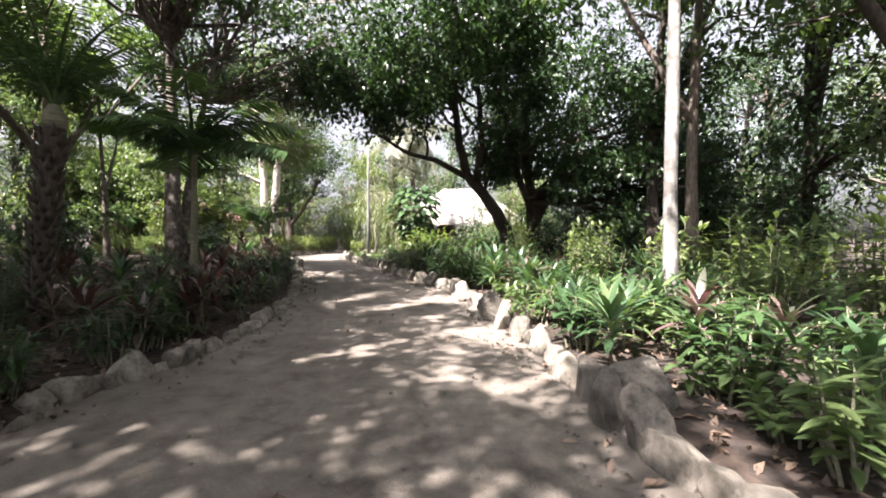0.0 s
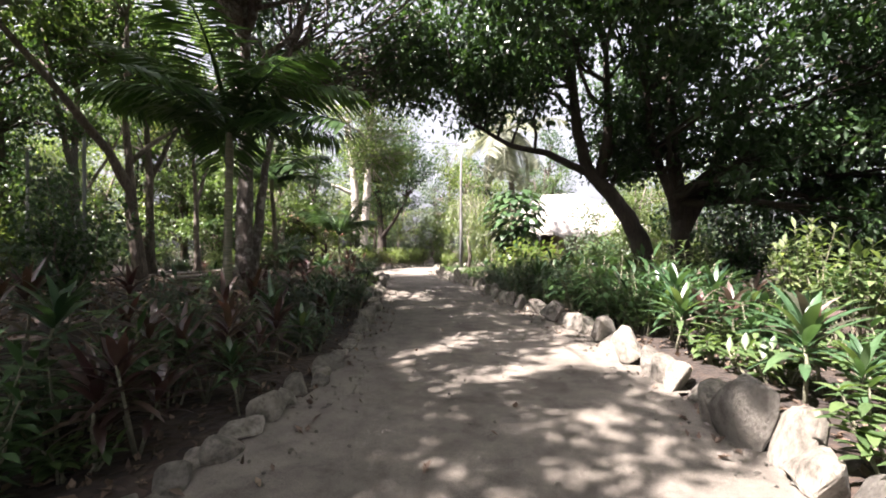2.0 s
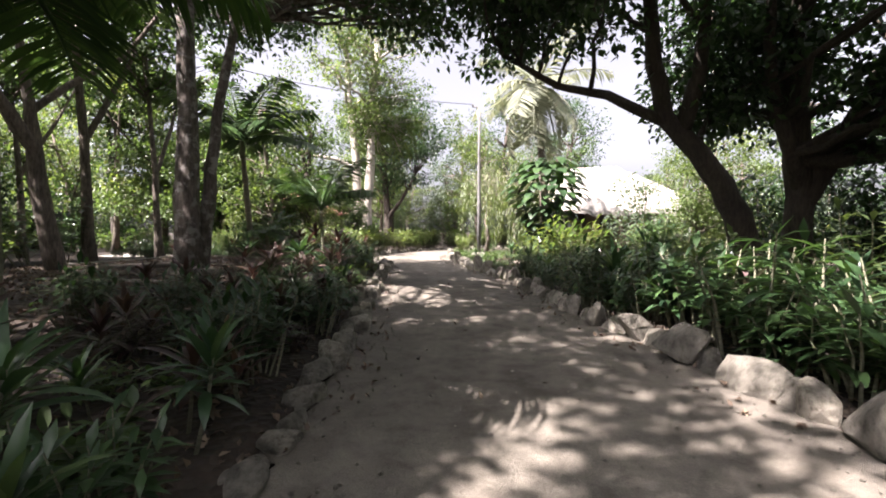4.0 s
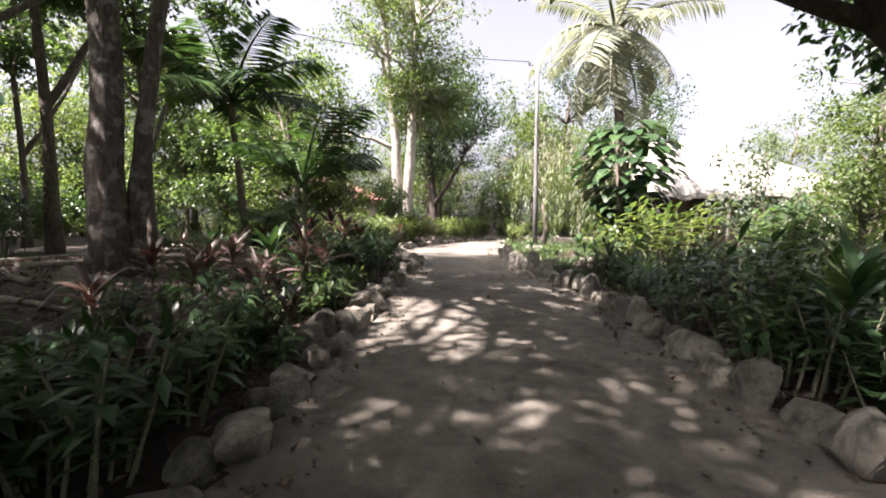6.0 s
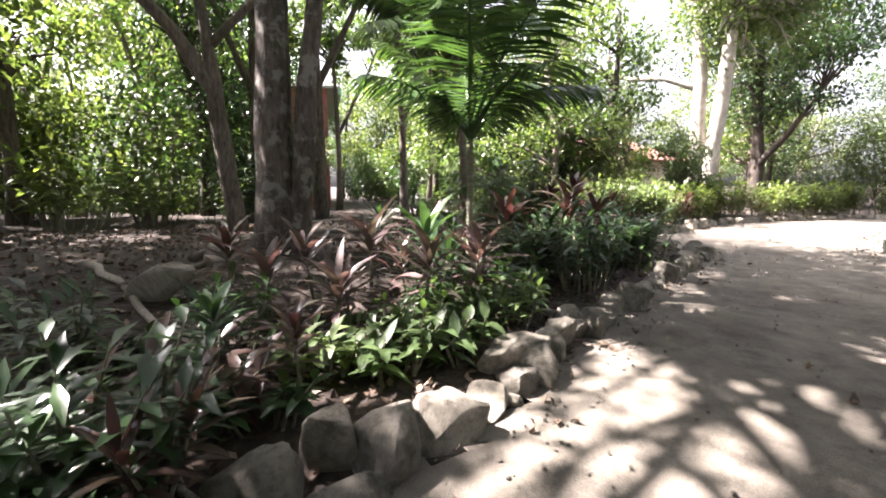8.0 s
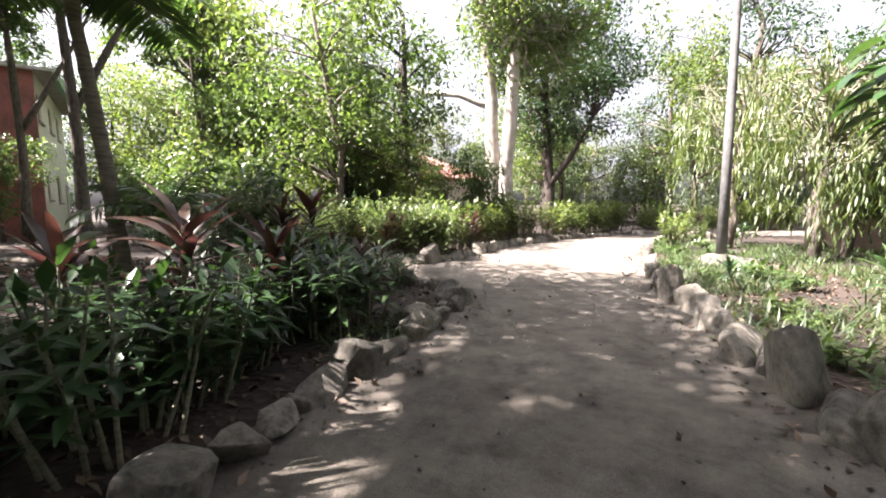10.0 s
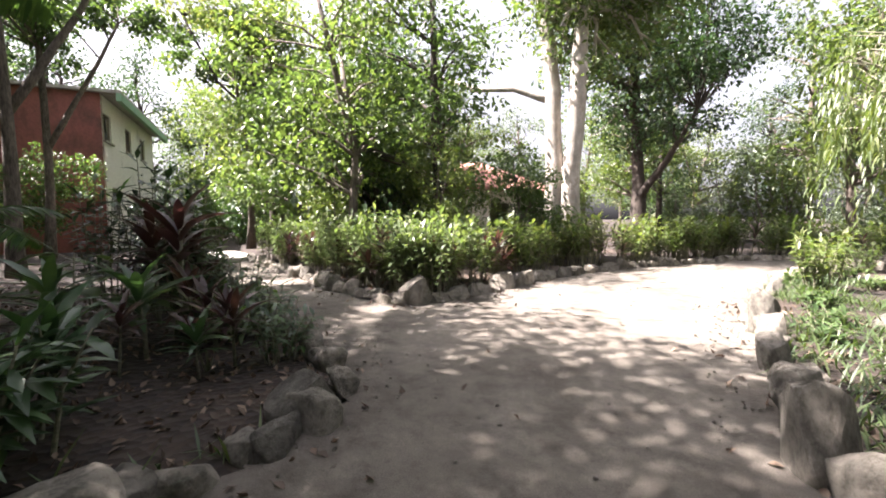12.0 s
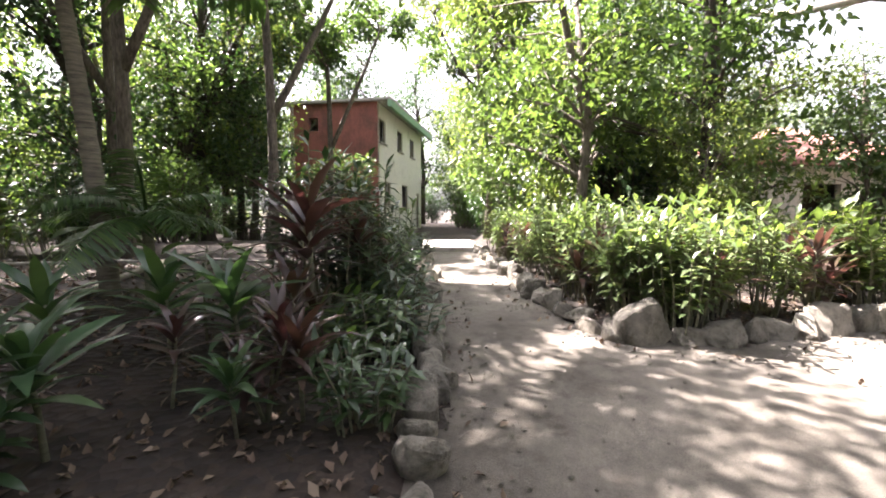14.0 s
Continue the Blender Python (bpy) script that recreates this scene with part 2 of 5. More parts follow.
# ---- mesh tools ----
class Shape:
    """Collects points and faces for one mesh."""

    def __init__(self):
        self.v, self.f = [], []

    def add(self, verts, faces):
        n = len(self.v)
        self.v.extend(tuple(p) for p in verts)
        self.f.extend(tuple(i + n for i in f) for f in faces)

    def mesh(self, name, mat, smooth=True, weld=False):
        me = bpy.data.meshes.new(name)
        me.from_pydata(self.v, [], self.f)
        me.materials.append(mat)
        if weld:
            bm = bmesh.new()
            bm.from_mesh(me)
            bmesh.ops.remove_doubles(bm, verts=bm.verts, dist=0.001)
            bm.to_mesh(me)
            bm.free()
        if smooth:
            me.shade_smooth()
        me.update()
        return me

    def tube(self, pts, radii, seg=8, cap=True, rough=0.0):
        pts = [Vector(p) for p in pts]
        rows, side = [], Vector((1, 0, 0))
        for i, p in enumerate(pts):
            d = (pts[min(i + 1, len(pts) - 1)] - pts[max(i - 1, 0)]).normalized()
            side = (side - d * side.dot(d))
            if side.length < 1e-3:
                side = d.orthogonal()
            side.normalize()
            up = d.cross(side)
            for k in range(seg):
                a = 2 * math.pi * k / seg
                r = radii[i]
                if rough:
                    r *= 1 + rough * noise.noise(Vector((math.cos(a) * 1.7, math.sin(a) * 1.7, p.z * 1.3 + p.x)))
                rows.append(p + side * (math.cos(a) * r) + up * (math.sin(a) * r))
        faces = []
        for i in range(len(pts) - 1):
            for k in range(seg):
                a, b = i * seg + k, i * seg + (k + 1) % seg
                faces.append((a, b, b + seg, a + seg))
        if cap:
            faces.append(tuple(range((len(pts) - 1) * seg, len(pts) * seg)))
            faces.append(tuple(reversed(range(seg))))
        self.add(rows, faces)

    def box(self, lo, hi, m=None):
        c = [Vector((x, y, z)) for z in (lo[2], hi[2]) for y in (lo[1], hi[1]) for x in (lo[0], hi[0])]
        if m:
            c = [m @ p for p in c]
        self.add(c, [(0, 2, 3, 1), (4, 5, 7, 6), (0, 1, 5, 4), (2, 6, 7, 3), (0, 4, 6, 2), (1, 3, 7, 5)])

    def blade(self, base, direction, length, width, droop, segs=3, fold=0.25, widest=0.4, up=Vector((0, 0, 1))):
        """A long leaf that bends down along its length, folded at the midrib."""
        d = Vector(direction).normalized()
        side = d.cross(up)
        if side.length < 1e-3:
            side = Vector((1, 0, 0))
        side.normalize()
        p, verts = Vector(base), []
        for i in range(segs + 1):
            s = i / segs
            w = width * 0.5 * (0.25 + 0.75 * math.sin(math.pi * min(1, s / (2 * widest)))) if s < widest else width * 0.5 * (1 - ((s - widest) / (1 - widest)) ** 2)
            w = max(w, width * 0.02)
            n = side.cross(d)
            verts += [p - side * w + n * (w * fold), p.copy(), p + side * w + n * (w * fold)]
            d = (d + Vector((0, 0, -droop / segs))).normalized()
            p = p + d * (length / segs)
        faces = []
        for i in range(segs):
            a = i * 3
            faces += [(a, a + 1, a + 4, a + 3), (a + 1, a + 2, a + 5, a + 4)]
        self.add(verts, faces)


def scatter_leaves(centres, spread, count, size, rng, flat=0.5, down=0.25):
    """Many small folded leaves round the centres, as one point and face array."""
    centres = np.asarray(centres, float)
    spread = np.broadcast_to(np.asarray(spread, float), (len(centres),))
    pick = rng.integers(0, len(centres), count)
    dirs = rng.normal(size=(count, 3))
    dirs /= np.linalg.norm(dirs, axis=1)[:, None]
    rad = spread[pick] * rng.uniform(0.25, 1.0, count) ** 0.6
    c = centres[pick] + dirs * rad[:, None] * np.array([1, 1, 0.75])
    axis = dirs * 0.6 + rng.normal(size=(count, 3)) * 0.6
    axis[:, 2] -= down
    axis /= np.linalg.norm(axis, axis=1)[:, None]
    nrm = rng.normal(size=(count, 3)) * (1 - flat) + np.array([0, 0, 1.0]) * flat * 2
    side = np.cross(axis, nrm)
    side /= np.linalg.norm(side, axis=1)[:, None] + 1e-9
    n2 = np.cross(side, axis)
    L = size * rng.uniform(0.65, 1.3, count)[:, None]
    w = L * 0.24
    v = np.stack([c - axis * L * 0.5, c - side * w + n2 * w * 0.4, c + axis * L * 0.5 - n2 * w * 0.3, c + side * w + n2 * w * 0.4], 1).reshape(-1, 3)
    i = np.arange(count) * 4
    f = np.concatenate([np.stack([i, i + 1, i + 2], 1), np.stack([i, i + 2, i + 3], 1)])
    return v, f


def leaf_mesh(name, mat, v, f):
    me = bpy.data.meshes.new(name)
    me.vertices.add(len(v))
    me.vertices.foreach_set("co", np.asarray(v, np.float32).ravel())
    me.loops.add(len(f) * 3)
    me.loops.foreach_set("vertex_index", np.asarray(f, np.int32).ravel())
    me.polygons.add(len(f))
    me.polygons.foreach_set("loop_start", np.arange(len(f), dtype=np.int32) * 3)
    me.polygons.foreach_set("loop_total", np.full(len(f), 3, np.int32))
    me.materials.append(mat)
    me.update(calc_edges=True)
    me.shade_smooth()
    return me


def part(name, data, parent, label="", m=None):
    ob = new(name, data)
    ob.parent = parent
    if m is not None:
        ob.matrix_local = m
    return tagged(ob, label) if label else ob


def thing(name, label, category, group="", m=None):
    ob = new(name)
    ob.empty_display_size = 0.2
    if m is not None:
        ob.matrix_basis = m
    return tagged(ob, label, category, group)


# ---- the plan: edges of the walk ----
EDGE_LEFT = [(-2.9, -8), (-2.85, 1.5), (-2.75, 3.2), (-2.5, 4.6), (-2.55, 6.0), (-2.75, 7.4), (-3.2, 8.9), (-3.7, 10.6), (-4.2, 12.2), (-5.0, 14.6), (-5.6, 16.1), (-6.05, 17.3), (-6.6, 19.2), (-6.95, 20.2), (-7.4, 20.85), (-8.4, 21.1), (-10.5, 21.2), (-14, 21.35), (-19, 21.5)]
EDGE_RIGHT = [(1.5, -8), (1.35, 1.2), (1.2, 2.4), (1.05, 4.2), (0.85, 5.6), (0.65, 7.0), (0.4, 8.6), (0.1, 9.8), (-0.3, 10.9), (-1.0, 12.6), (-1.55, 14.2), (-2.0, 15.5), (-2.5, 16.8), (-3.1, 18.4), (-3.7, 19.7), (-4.5, 21.5), (-5.1, 22.9), (-5.7, 24.6), (-6.4, 27.1), (-6.9, 30.0), (-6.4, 33.5), (-3.5, 37.5), (3, 40.5), (12, 42)]
EDGE_ISLAND = [(-19, 23.0), (-14, 22.85), (-12, 22.75), (-10.6, 22.8), (-9.85, 23.05), (-9.65, 23.6), (-9.8, 24.6), (-10.1, 25.8), (-10.3, 27.3), (-10.2, 29.5), (-9.9, 31.5), (-9.3, 34), (-7.5, 37.5), (-4, 41.5), (3, 44.5), (12, 46)]


def along(line, step):
    """Points and headings every step metres along a line of corners."""
    out, left = [], 0.0
    for (x0, y0), (x1, y1) in zip(line, line[1:]):
        d = math.hypot(x1 - x0, y1 - y0)
        s = left
        while s < d:
            out.append((x0 + (x1 - x0) * s / d, y0 + (y1 - y0) * s / d, math.atan2(y1 - y0, x1 - x0)))
            s += step
        left = s - d
    return out


PATH_LINE = EDGE_LEFT + EDGE_ISLAND + EDGE_RIGHT[::-1]


def inside_path(x, y):
    odd, j = False, len(PATH_LINE) - 1
    for i, (xi, yi) in enumerate(PATH_LINE):
        xj, yj = PATH_LINE[j]
        if (yi > y) != (yj > y) and x < (xj - xi) * (y - yi) / (yj - yi) + xi:
            odd = not odd
        j = i
    return odd


PATH_DENSE = np.array([p[:2] for line in (EDGE_LEFT, EDGE_RIGHT, EDGE_ISLAND) for p in along(line, 0.3)])


def edge_distance(x, y):
    """Metres outside the walk's edge; negative on the walk."""
    d = float(np.sqrt(((PATH_DENSE - (x, y)) ** 2).sum(1).min()))
    return -d if inside_path(x, y) else d


def ease(v, lo, hi):
    u = min(1, max(0, (v - lo) / (hi - lo)))
    return u * u * (3 - 2 * u)


def bank(x, y, d):
    """The ground left of the walk rises to a low bank."""
    if not -10 < y < 21:
        return 0.0
    edge = float(np.interp(y, [p[1] for p in EDGE_LEFT[:14]], [p[0] for p in EDGE_LEFT[:14]]))
    return 0.36 * ease(d, 0.6, 4.2) * ease(x, -25, -17) if x < edge else 0.0


def height(x, y):
    if not (-25 < x < 18 and -10 < y < 48):
        return 0.08 + 0.1 * noise.noise(Vector((x * 0.1, y * 0.1, 0)))
    d = edge_distance(x, y)
    k = min(1, max(0, (d + 0.05) / 0.35))
    return bank(x, y, d) + (1 - k) * 0.012 * noise.noise(Vector((x * 0.8, y * 0.8, 2))) + k * (0.09 + 0.06 * noise.noise(Vector((x * 0.5, y * 0.5, 5))))


# ---- ground ----
def ground_axis(lo, hi, step):
    mid = list(np.arange(lo, hi + step / 2, step))
    far = [8, 20, 45, 100, 220, 500, 1200]
    return [lo - f for f in far[::-1]] + mid + [hi + f for f in far]


def build_ground():
    xs, ys = ground_axis(-24, 16, 0.3), ground_axis(-8, 46, 0.3)
    s = Shape()
    s.v = [(x, y, height(x, y) - (0.05 if -25 < x < 18 and -10 < y < 48 and inside_path(x, y) else 0)) for y in ys for x in xs]
    n = len(xs)
    s.f = [(j * n + i, j * n + i + 1, j * n + i + n + 1, j * n + i + n) for j in range(len(ys) - 1) for i in range(n - 1)]
    tagged(new("ground", s.mesh("ground", EARTH)), "brown forest soil covered in fallen leaves", "ground", kind="structure")


def build_path():
    xs, ys = np.arange(-19, 12.01, 0.2), np.arange(-8, 46.01, 0.2)
    index, s = {}, Shape()

    def vert(i, j):
        if (i, j) not in index:
            x, y = xs[i], ys[j]
            index[i, j] = len(s.v)
            s.v.append((x, y, 0.022 + 0.018 * noise.noise(Vector((x * 0.8, y * 0.8, 2))) + 0.009 * noise.noise(Vector((x * 4, y * 4, 7)))))
        return index[i, j]

    for j in range(len(ys) - 1):
        for i in range(len(xs) - 1):
            if edge_distance(xs[i] + 0.1, ys[j] + 0.1) < 0.12:
                s.f.append((vert(i, j), vert(i + 1, j), vert(i + 1, j + 1), vert(i, j + 1)))
    tagged(new("path", s.mesh("path", SAND)), "wide packed sandy dirt footpath with scattered debris", "path", kind="structure")


build_ground()
build_path()


# ---- stones ----
def stone_mesh(seed, sx, sy, sz):
    """An angular broken block: the hull of a few points, its faces roughened."""
    rng = random.Random(seed * 7 + 3)
    bm = bmesh.new()
    for _ in range(17):
        p = Vector((rng.gauss(0, 1), rng.gauss(0, 1), rng.gauss(0, 1))).normalized()
        p = Vector([max(-0.78, min(0.78, c * rng.uniform(0.9, 1.15))) for c in p])
        bm.verts.new((p.x * 1.15, p.y * 1.15, p.z * 1.15))
    bmesh.ops.convex_hull(bm, input=bm.verts)
    bmesh.ops.delete(bm, geom=[v for v in bm.verts if not v.link_faces], context="VERTS")
    bmesh.ops.bevel(bm, geom=list(bm.edges), offset=0.09, segments=1, affect="EDGES", clamp_overlap=True)
    bmesh.ops.triangulate(bm, faces=list(bm.faces))
    long_edges = [e for e in bm.edges if e.calc_length() > 0.36]
    bmesh.ops.subdivide_edges(bm, edges=long_edges, cuts=1)
    for v in bm.verts:
        p = v.co.copy()
        p *= 1 + 0.16 * noise.noise(p * 2.3 + Vector((seed * 3.1, 0, 0))) + 0.12 * noise.noise(p * 6 + Vector((0, seed * 1.7, 0)))
        v.co = Vector((p.x * sx, p.y * sy, p.z * sz + sz * 0.55))
    bmesh.ops.smooth_vert(bm, verts=bm.verts, factor=0.45, use_axis_x=True, use_axis_y=True, use_axis_z=True)
    me = bpy.data.meshes.new("stone")
    bm.to_mesh(me)
    bm.free()
    me.materials.append(STONE)
    return me


STONES = [stone_mesh(i, *s) for i, s in enumerate([(0.26, 0.17, 0.15), (0.2, 0.16, 0.17), (0.3, 0.18, 0.13), (0.17, 0.15, 0.14), (0.23, 0.19, 0.2), (0.28, 0.16, 0.17), (0.15, 0.13, 0.16), (0.22, 0.14, 0.12)])]


def build_border(line, group, start, stop, seed, out, scale=1.0, label="rough weathered limestone border stone beside the dirt path", tall=1.0):
    rng = random.Random(seed)
    pts = along(line, 0.04)
    i = 0
    while i < len(pts):
        x, y, a = pts[i]
        k = rng.choice(STONES)
        f = rng.uniform(0.75, 1.25) * scale
        half = max(abs(v.co.x) for v in k.vertices) * f
        i += max(1, int(half * rng.uniform(1.45, 1.95) / 0.04))
        if not start <= y <= stop:
            continue
        o = out * rng.uniform(-0.02, 0.12)
        ob = new("border_stone", k)
        ob.matrix_basis = pose(x - math.sin(a) * o, y + math.cos(a) * o, -0.01, rng.uniform(-14, 14), rng.uniform(-10, 10), math.degrees(a) + rng.uniform(-25, 25) + rng.choice((0, 180))) @ Matrix.Diagonal((f, f, f * tall * rng.uniform(0.8, 1.3), 1))
        tagged(ob, label, "stone", group)


build_border(EDGE_LEFT, "stones along the walk", 0.5, 9.5, 11, 1, 0.68)
build_border(EDGE_LEFT, "stones along the walk", 9.5, 16.5, 17, 1, 0.85)
build_border(EDGE_LEFT, "stones along the walk", 16.5, 21.6, 18, 1, 0.95, "large dark weathered border stone at the corner of the bed")
build_border(EDGE_RIGHT, "stones along the walk", 0.8, 36, 12, -1, 0.88, "pale rough limestone border stone edging the planted bed", 1.35)
build_border(EDGE_ISLAND, "stones round the hedge", 22, 40, 13, 1, 1.05, "squarish limestone border stone under the leafy hedge")
for k, (x, y, f, a) in enumerate([(-6.9, 11.4, 0.6, 80), (-8.4, 12.9, 0.8, 10), (-5.9, 13.2, 0.7, 55)]):
    rock = new("rock", stone_mesh(51 + k, 0.3 * f, 0.2 * f, 0.24 * f))
    rock.matrix_basis = pose(x, y, height(x, y) - 0.03, 0, 0, a)
    tagged(rock, "pale jagged rock lying in the shaded bed", "stone")
stump = new("tree_stump", stone_mesh(58, 0.46, 0.13, 0.17))
stump.data.materials[0] = WOOD_DEAD
stump.matrix_basis = pose(-7.35, 12.42, height(-7.35, 12.42) + 0.02, 8, -28, 62)
tagged(stump, "pale weathered broken stump lying on dark litter", "stump")
for k, (x, y, sx, sy, sz, a) in enumerate([(-4.8, 13.22, 0.2, 0.09, 0.24, 55), (-4.68, 12.84, 0.22, 0.1, 0.2, 75), (-5.2, 14.6, 0.36, 0.17, 0.2, 108), (-5.62, 15.6, 0.24, 0.14, 0.17, 100), (-6.72, 19.3, 0.3, 0.2, 0.2, 105), (-7.05, 20.45, 0.22, 0.17, 0.19, 40), (-4.4, 21.75, 0.2, 0.14, 0.18, 110), (-5.15, 23.2, 0.22, 0.18, 0.24, 100)]):
    slab = new("border_stone", stone_mesh(81 + k, sx, sy, sz))
    slab.matrix_basis = pose(x, y, 0.0, 6 * (-1) ** k, 4, a)
    tagged(slab, "jagged pale upright border stone" if k < 2 else "large lichen-stained border stone edging the bed", "stone", "stones along the walk")
big = new("boulder", stone_mesh(31, 0.3, 0.25, 0.3))
big.matrix_basis = pose(1.42, 2.95, -0.02, 0, 8, 40)
tagged(big, "large pale limestone boulder standing among border stones", "stone")


# ---- plants ----
BLADES = {}


def blade_meshes(mat, length, width):
    """Three long leaves, growing along x from the origin."""
    key = (mat.name, length, width)
    if key not in BLADES:
        BLADES[key] = []
        for droop in (0.5, 0.8, 1.15):
            s = Shape()
            s.blade((0, 0, 0), (0.8, 0, 0.6), length, width, droop, 5)
            BLADES[key].append(s.mesh("leaf", mat))
    return BLADES[key]


def split_ti_plant(seed, mat, tall, leaves, length, width):
    """The same plant with every leaf a part of its own, for those close to the walk."""
    rng = random.Random(seed)
    root = thing("ti_plant", "", "plant")
    s = Shape()
    top = Vector((rng.uniform(-0.1, 0.1), rng.uniform(-0.1, 0.1), tall))
    s.tube([(0, 0, -0.05), top * 0.5 + Vector((0.02, 0.01, 0)), top], [0.017, 0.014, 0.011], 7)
    part("stem", s.mesh("ti_stem", BARK_CANE), root)
    for i in range(leaves):
        u = i / leaves
        p = top * (1 - 0.45 * (1 - u))
        k = rng.uniform(0.75, 1.1) * (0.75 + 0.4 * math.sin(u * 3))
        part("leaf", rng.choice(blade_meshes(mat, length, width)), root, "", pose(p.x, p.y, p.z, rng.uniform(-15, 15), 25 - 70 * u ** 0.9 + rng.uniform(-8, 8), i * 137.5 + rng.uniform(-15, 15)) @ Matrix.Diagonal((k, k, k, 1)))
    return root


def ti_plant(seed, mat, tall, leaves, length, width, stems=1):
    rng = random.Random(seed)
    root = thing("ti_plant", "", "plant")
    s, c = Shape(), Shape()
    for k in range(stems):
        h = tall * (1 if k == 0 else rng.uniform(0.5, 0.9))
        lean = Vector((rng.uniform(-0.2, 0.2), rng.uniform(-0.2, 0.2), 1)) if stems == 1 else Vector((math.cos(k * 2.2) * 0.35, math.sin(k * 2.2) * 0.35, 1))
        top = lean * h
        s.tube([(0, 0, -0.05), lean * h * 0.5 + Vector((0.02, 0.01, 0)), top], [0.016, 0.013, 0.01], 6)
        n = leaves if k == 0 else int(leaves * 0.7)
        for i in range(n):
            a, u = i * 2.4 + rng.uniform(-0.3, 0.3), i / n
            pitch = radians(8 + 70 * u ** 0.8 + rng.uniform(-8, 8))
            d = Vector((math.cos(a) * math.cos(pitch), math.sin(a) * math.cos(pitch), math.sin(pitch)))
            c.blade(top + Vector((0, 0, -h * 0.45 * (1 - u))) + (lean - Vector((0, 0, 1))) * (-h * 0.45 * (1 - u)), d, length * rng.uniform(0.75, 1.1) * (0.75 + 0.4 * math.sin(u * 3)), width * rng.uniform(0.8, 1.1), rng.uniform(0.5, 1.2), 4)
    part("stem", s.mesh("ti_stem", BARK_CANE), root)
    tagged(part("foliage", c.mesh("ti_leaves", mat), root), kind="stuff")
    return root


def leafy_shrub(seed, mat, tall, wide, stems, per, leaf, width, name="shrub", segs=2):
    """Upright stems with whorls of lance-shaped leaves."""
    rng = random.Random(seed)
    root = thing(name, "", "shrub")
    s, c = Shape(), Shape()
    for k in range(stems):
        a, r = rng.uniform(0, 6.28), wide * math.sqrt(rng.random())
        base = Vector((math.cos(a) * r * 0.5, math.sin(a) * r * 0.5, -0.04))
        top = Vector((math.cos(a) * r, math.sin(a) * r, tall * rng.uniform(0.6, 1.05)))
        midp = base.lerp(top, 0.5) + Vector((rng.uniform(-0.06, 0.06), rng.uniform(-0.06, 0.06), 0.05))
        s.tube([base, midp, top], [0.012, 0.009, 0.004], 5, False)
        for i in range(per):
            u = 0.3 + 0.7 * i / per
            p = base.lerp(midp, u * 2) if u < 0.5 else midp.lerp(top, u * 2 - 1)
            b = i * 2.4 + rng.uniform(-0.4, 0.4)
            pitch = radians(rng.uniform(0, 35) + 35 * (u > 0.9))
            d = Vector((math.cos(b) * math.cos(pitch), math.sin(b) * math.cos(pitch), math.sin(pitch)))
            c.blade(p, d, leaf * rng.uniform(0.7, 1.2), width * rng.uniform(0.8, 1.2), rng.uniform(0.3, 0.9), segs, 0.3)
    tagged(part("branchwork", s.mesh("shrub_stems", BARK_CANE), root), kind="stuff")
    tagged(part("foliage", c.mesh("shrub_leaves", mat), root), kind="stuff")
    return root


def broadleaf_sapling(seed, mat, tall, leaves, leaf):
    rng = random.Random(seed)
    root = thing("sapling", "", "plant")
    s, c = Shape(), Shape()
    top = Vector((rng.uniform(-0.1, 0.1), rng.uniform(-0.1, 0.1), tall))
    s.tube([(0, 0, -0.05), top * 0.5 + Vector((0.03, 0, 0)), top], [0.014, 0.011, 0.006], 6)
    for i in range(leaves):
        u = 0.4 + 0.6 * i / leaves
        a = i * 2.4 + rng.uniform(-0.4, 0.4)
        d = Vector((math.cos(a), math.sin(a), 0.45))
        p = top * u
        q = p + d * 0.14
        s.tube([p, q], [0.004, 0.003], 4, False)
        c.blade(q, (d.x, d.y, 0.1), leaf * rng.uniform(0.7, 1.15), leaf * 0.62, rng.uniform(0.3, 0.8), 4, 0.18, 0.38)
    tagged(part("stem", s.mesh("sapling_stem", BARK_CANE), root), kind="stuff")
    tagged(part("foliage", c.mesh("sapling_leaves", mat), root), kind="stuff")
    return root


def place(proto, x, y, turn, scale, label, group, sink=0.0):
    ob = copy_thing(proto, pose(x, y, height(x, y) - sink, 0, 0, turn))
    ob.scale = (scale, scale, scale)
    tagged(ob, label, "", group)
    return ob


def retire(protos):
    for p in protos:
        for o in list(p.children_recursive) + [p]:
            bpy.data.objects.remove(o)


TI = {
    "green": [ti_plant(i, TI_GREEN, 0.45 + 0.1 * (i % 3), 24, 0.42, 0.075) for i in range(4)],
    "dark": [ti_plant(10 + i, TI_DARK, 0.5 + 0.12 * (i % 3), 22, 0.4, 0.07, 1 + i % 3) for i in range(4)],
    "pink": [ti_plant(20 + i, TI_PINK, 0.45 + 0.1 * i, 20, 0.42, 0.07) for i in range(3)],
}
TI_SPLIT = {
    "green": [split_ti_plant(71, TI_GREEN, 0.5, 22, 0.44, 0.08), split_ti_plant(72, TI_GREEN, 0.65, 24, 0.42, 0.075)],
    "dark": [split_ti_plant(73, TI_DARK, 0.55, 22, 0.42, 0.07), split_ti_plant(74, TI_DARK, 0.7, 22, 0.4, 0.07)],
    "pink": [split_ti_plant(75, TI_PINK, 0.5, 20, 0.44, 0.072), split_ti_plant(76, TI_PINK, 0.6, 20, 0.42, 0.07)],
}
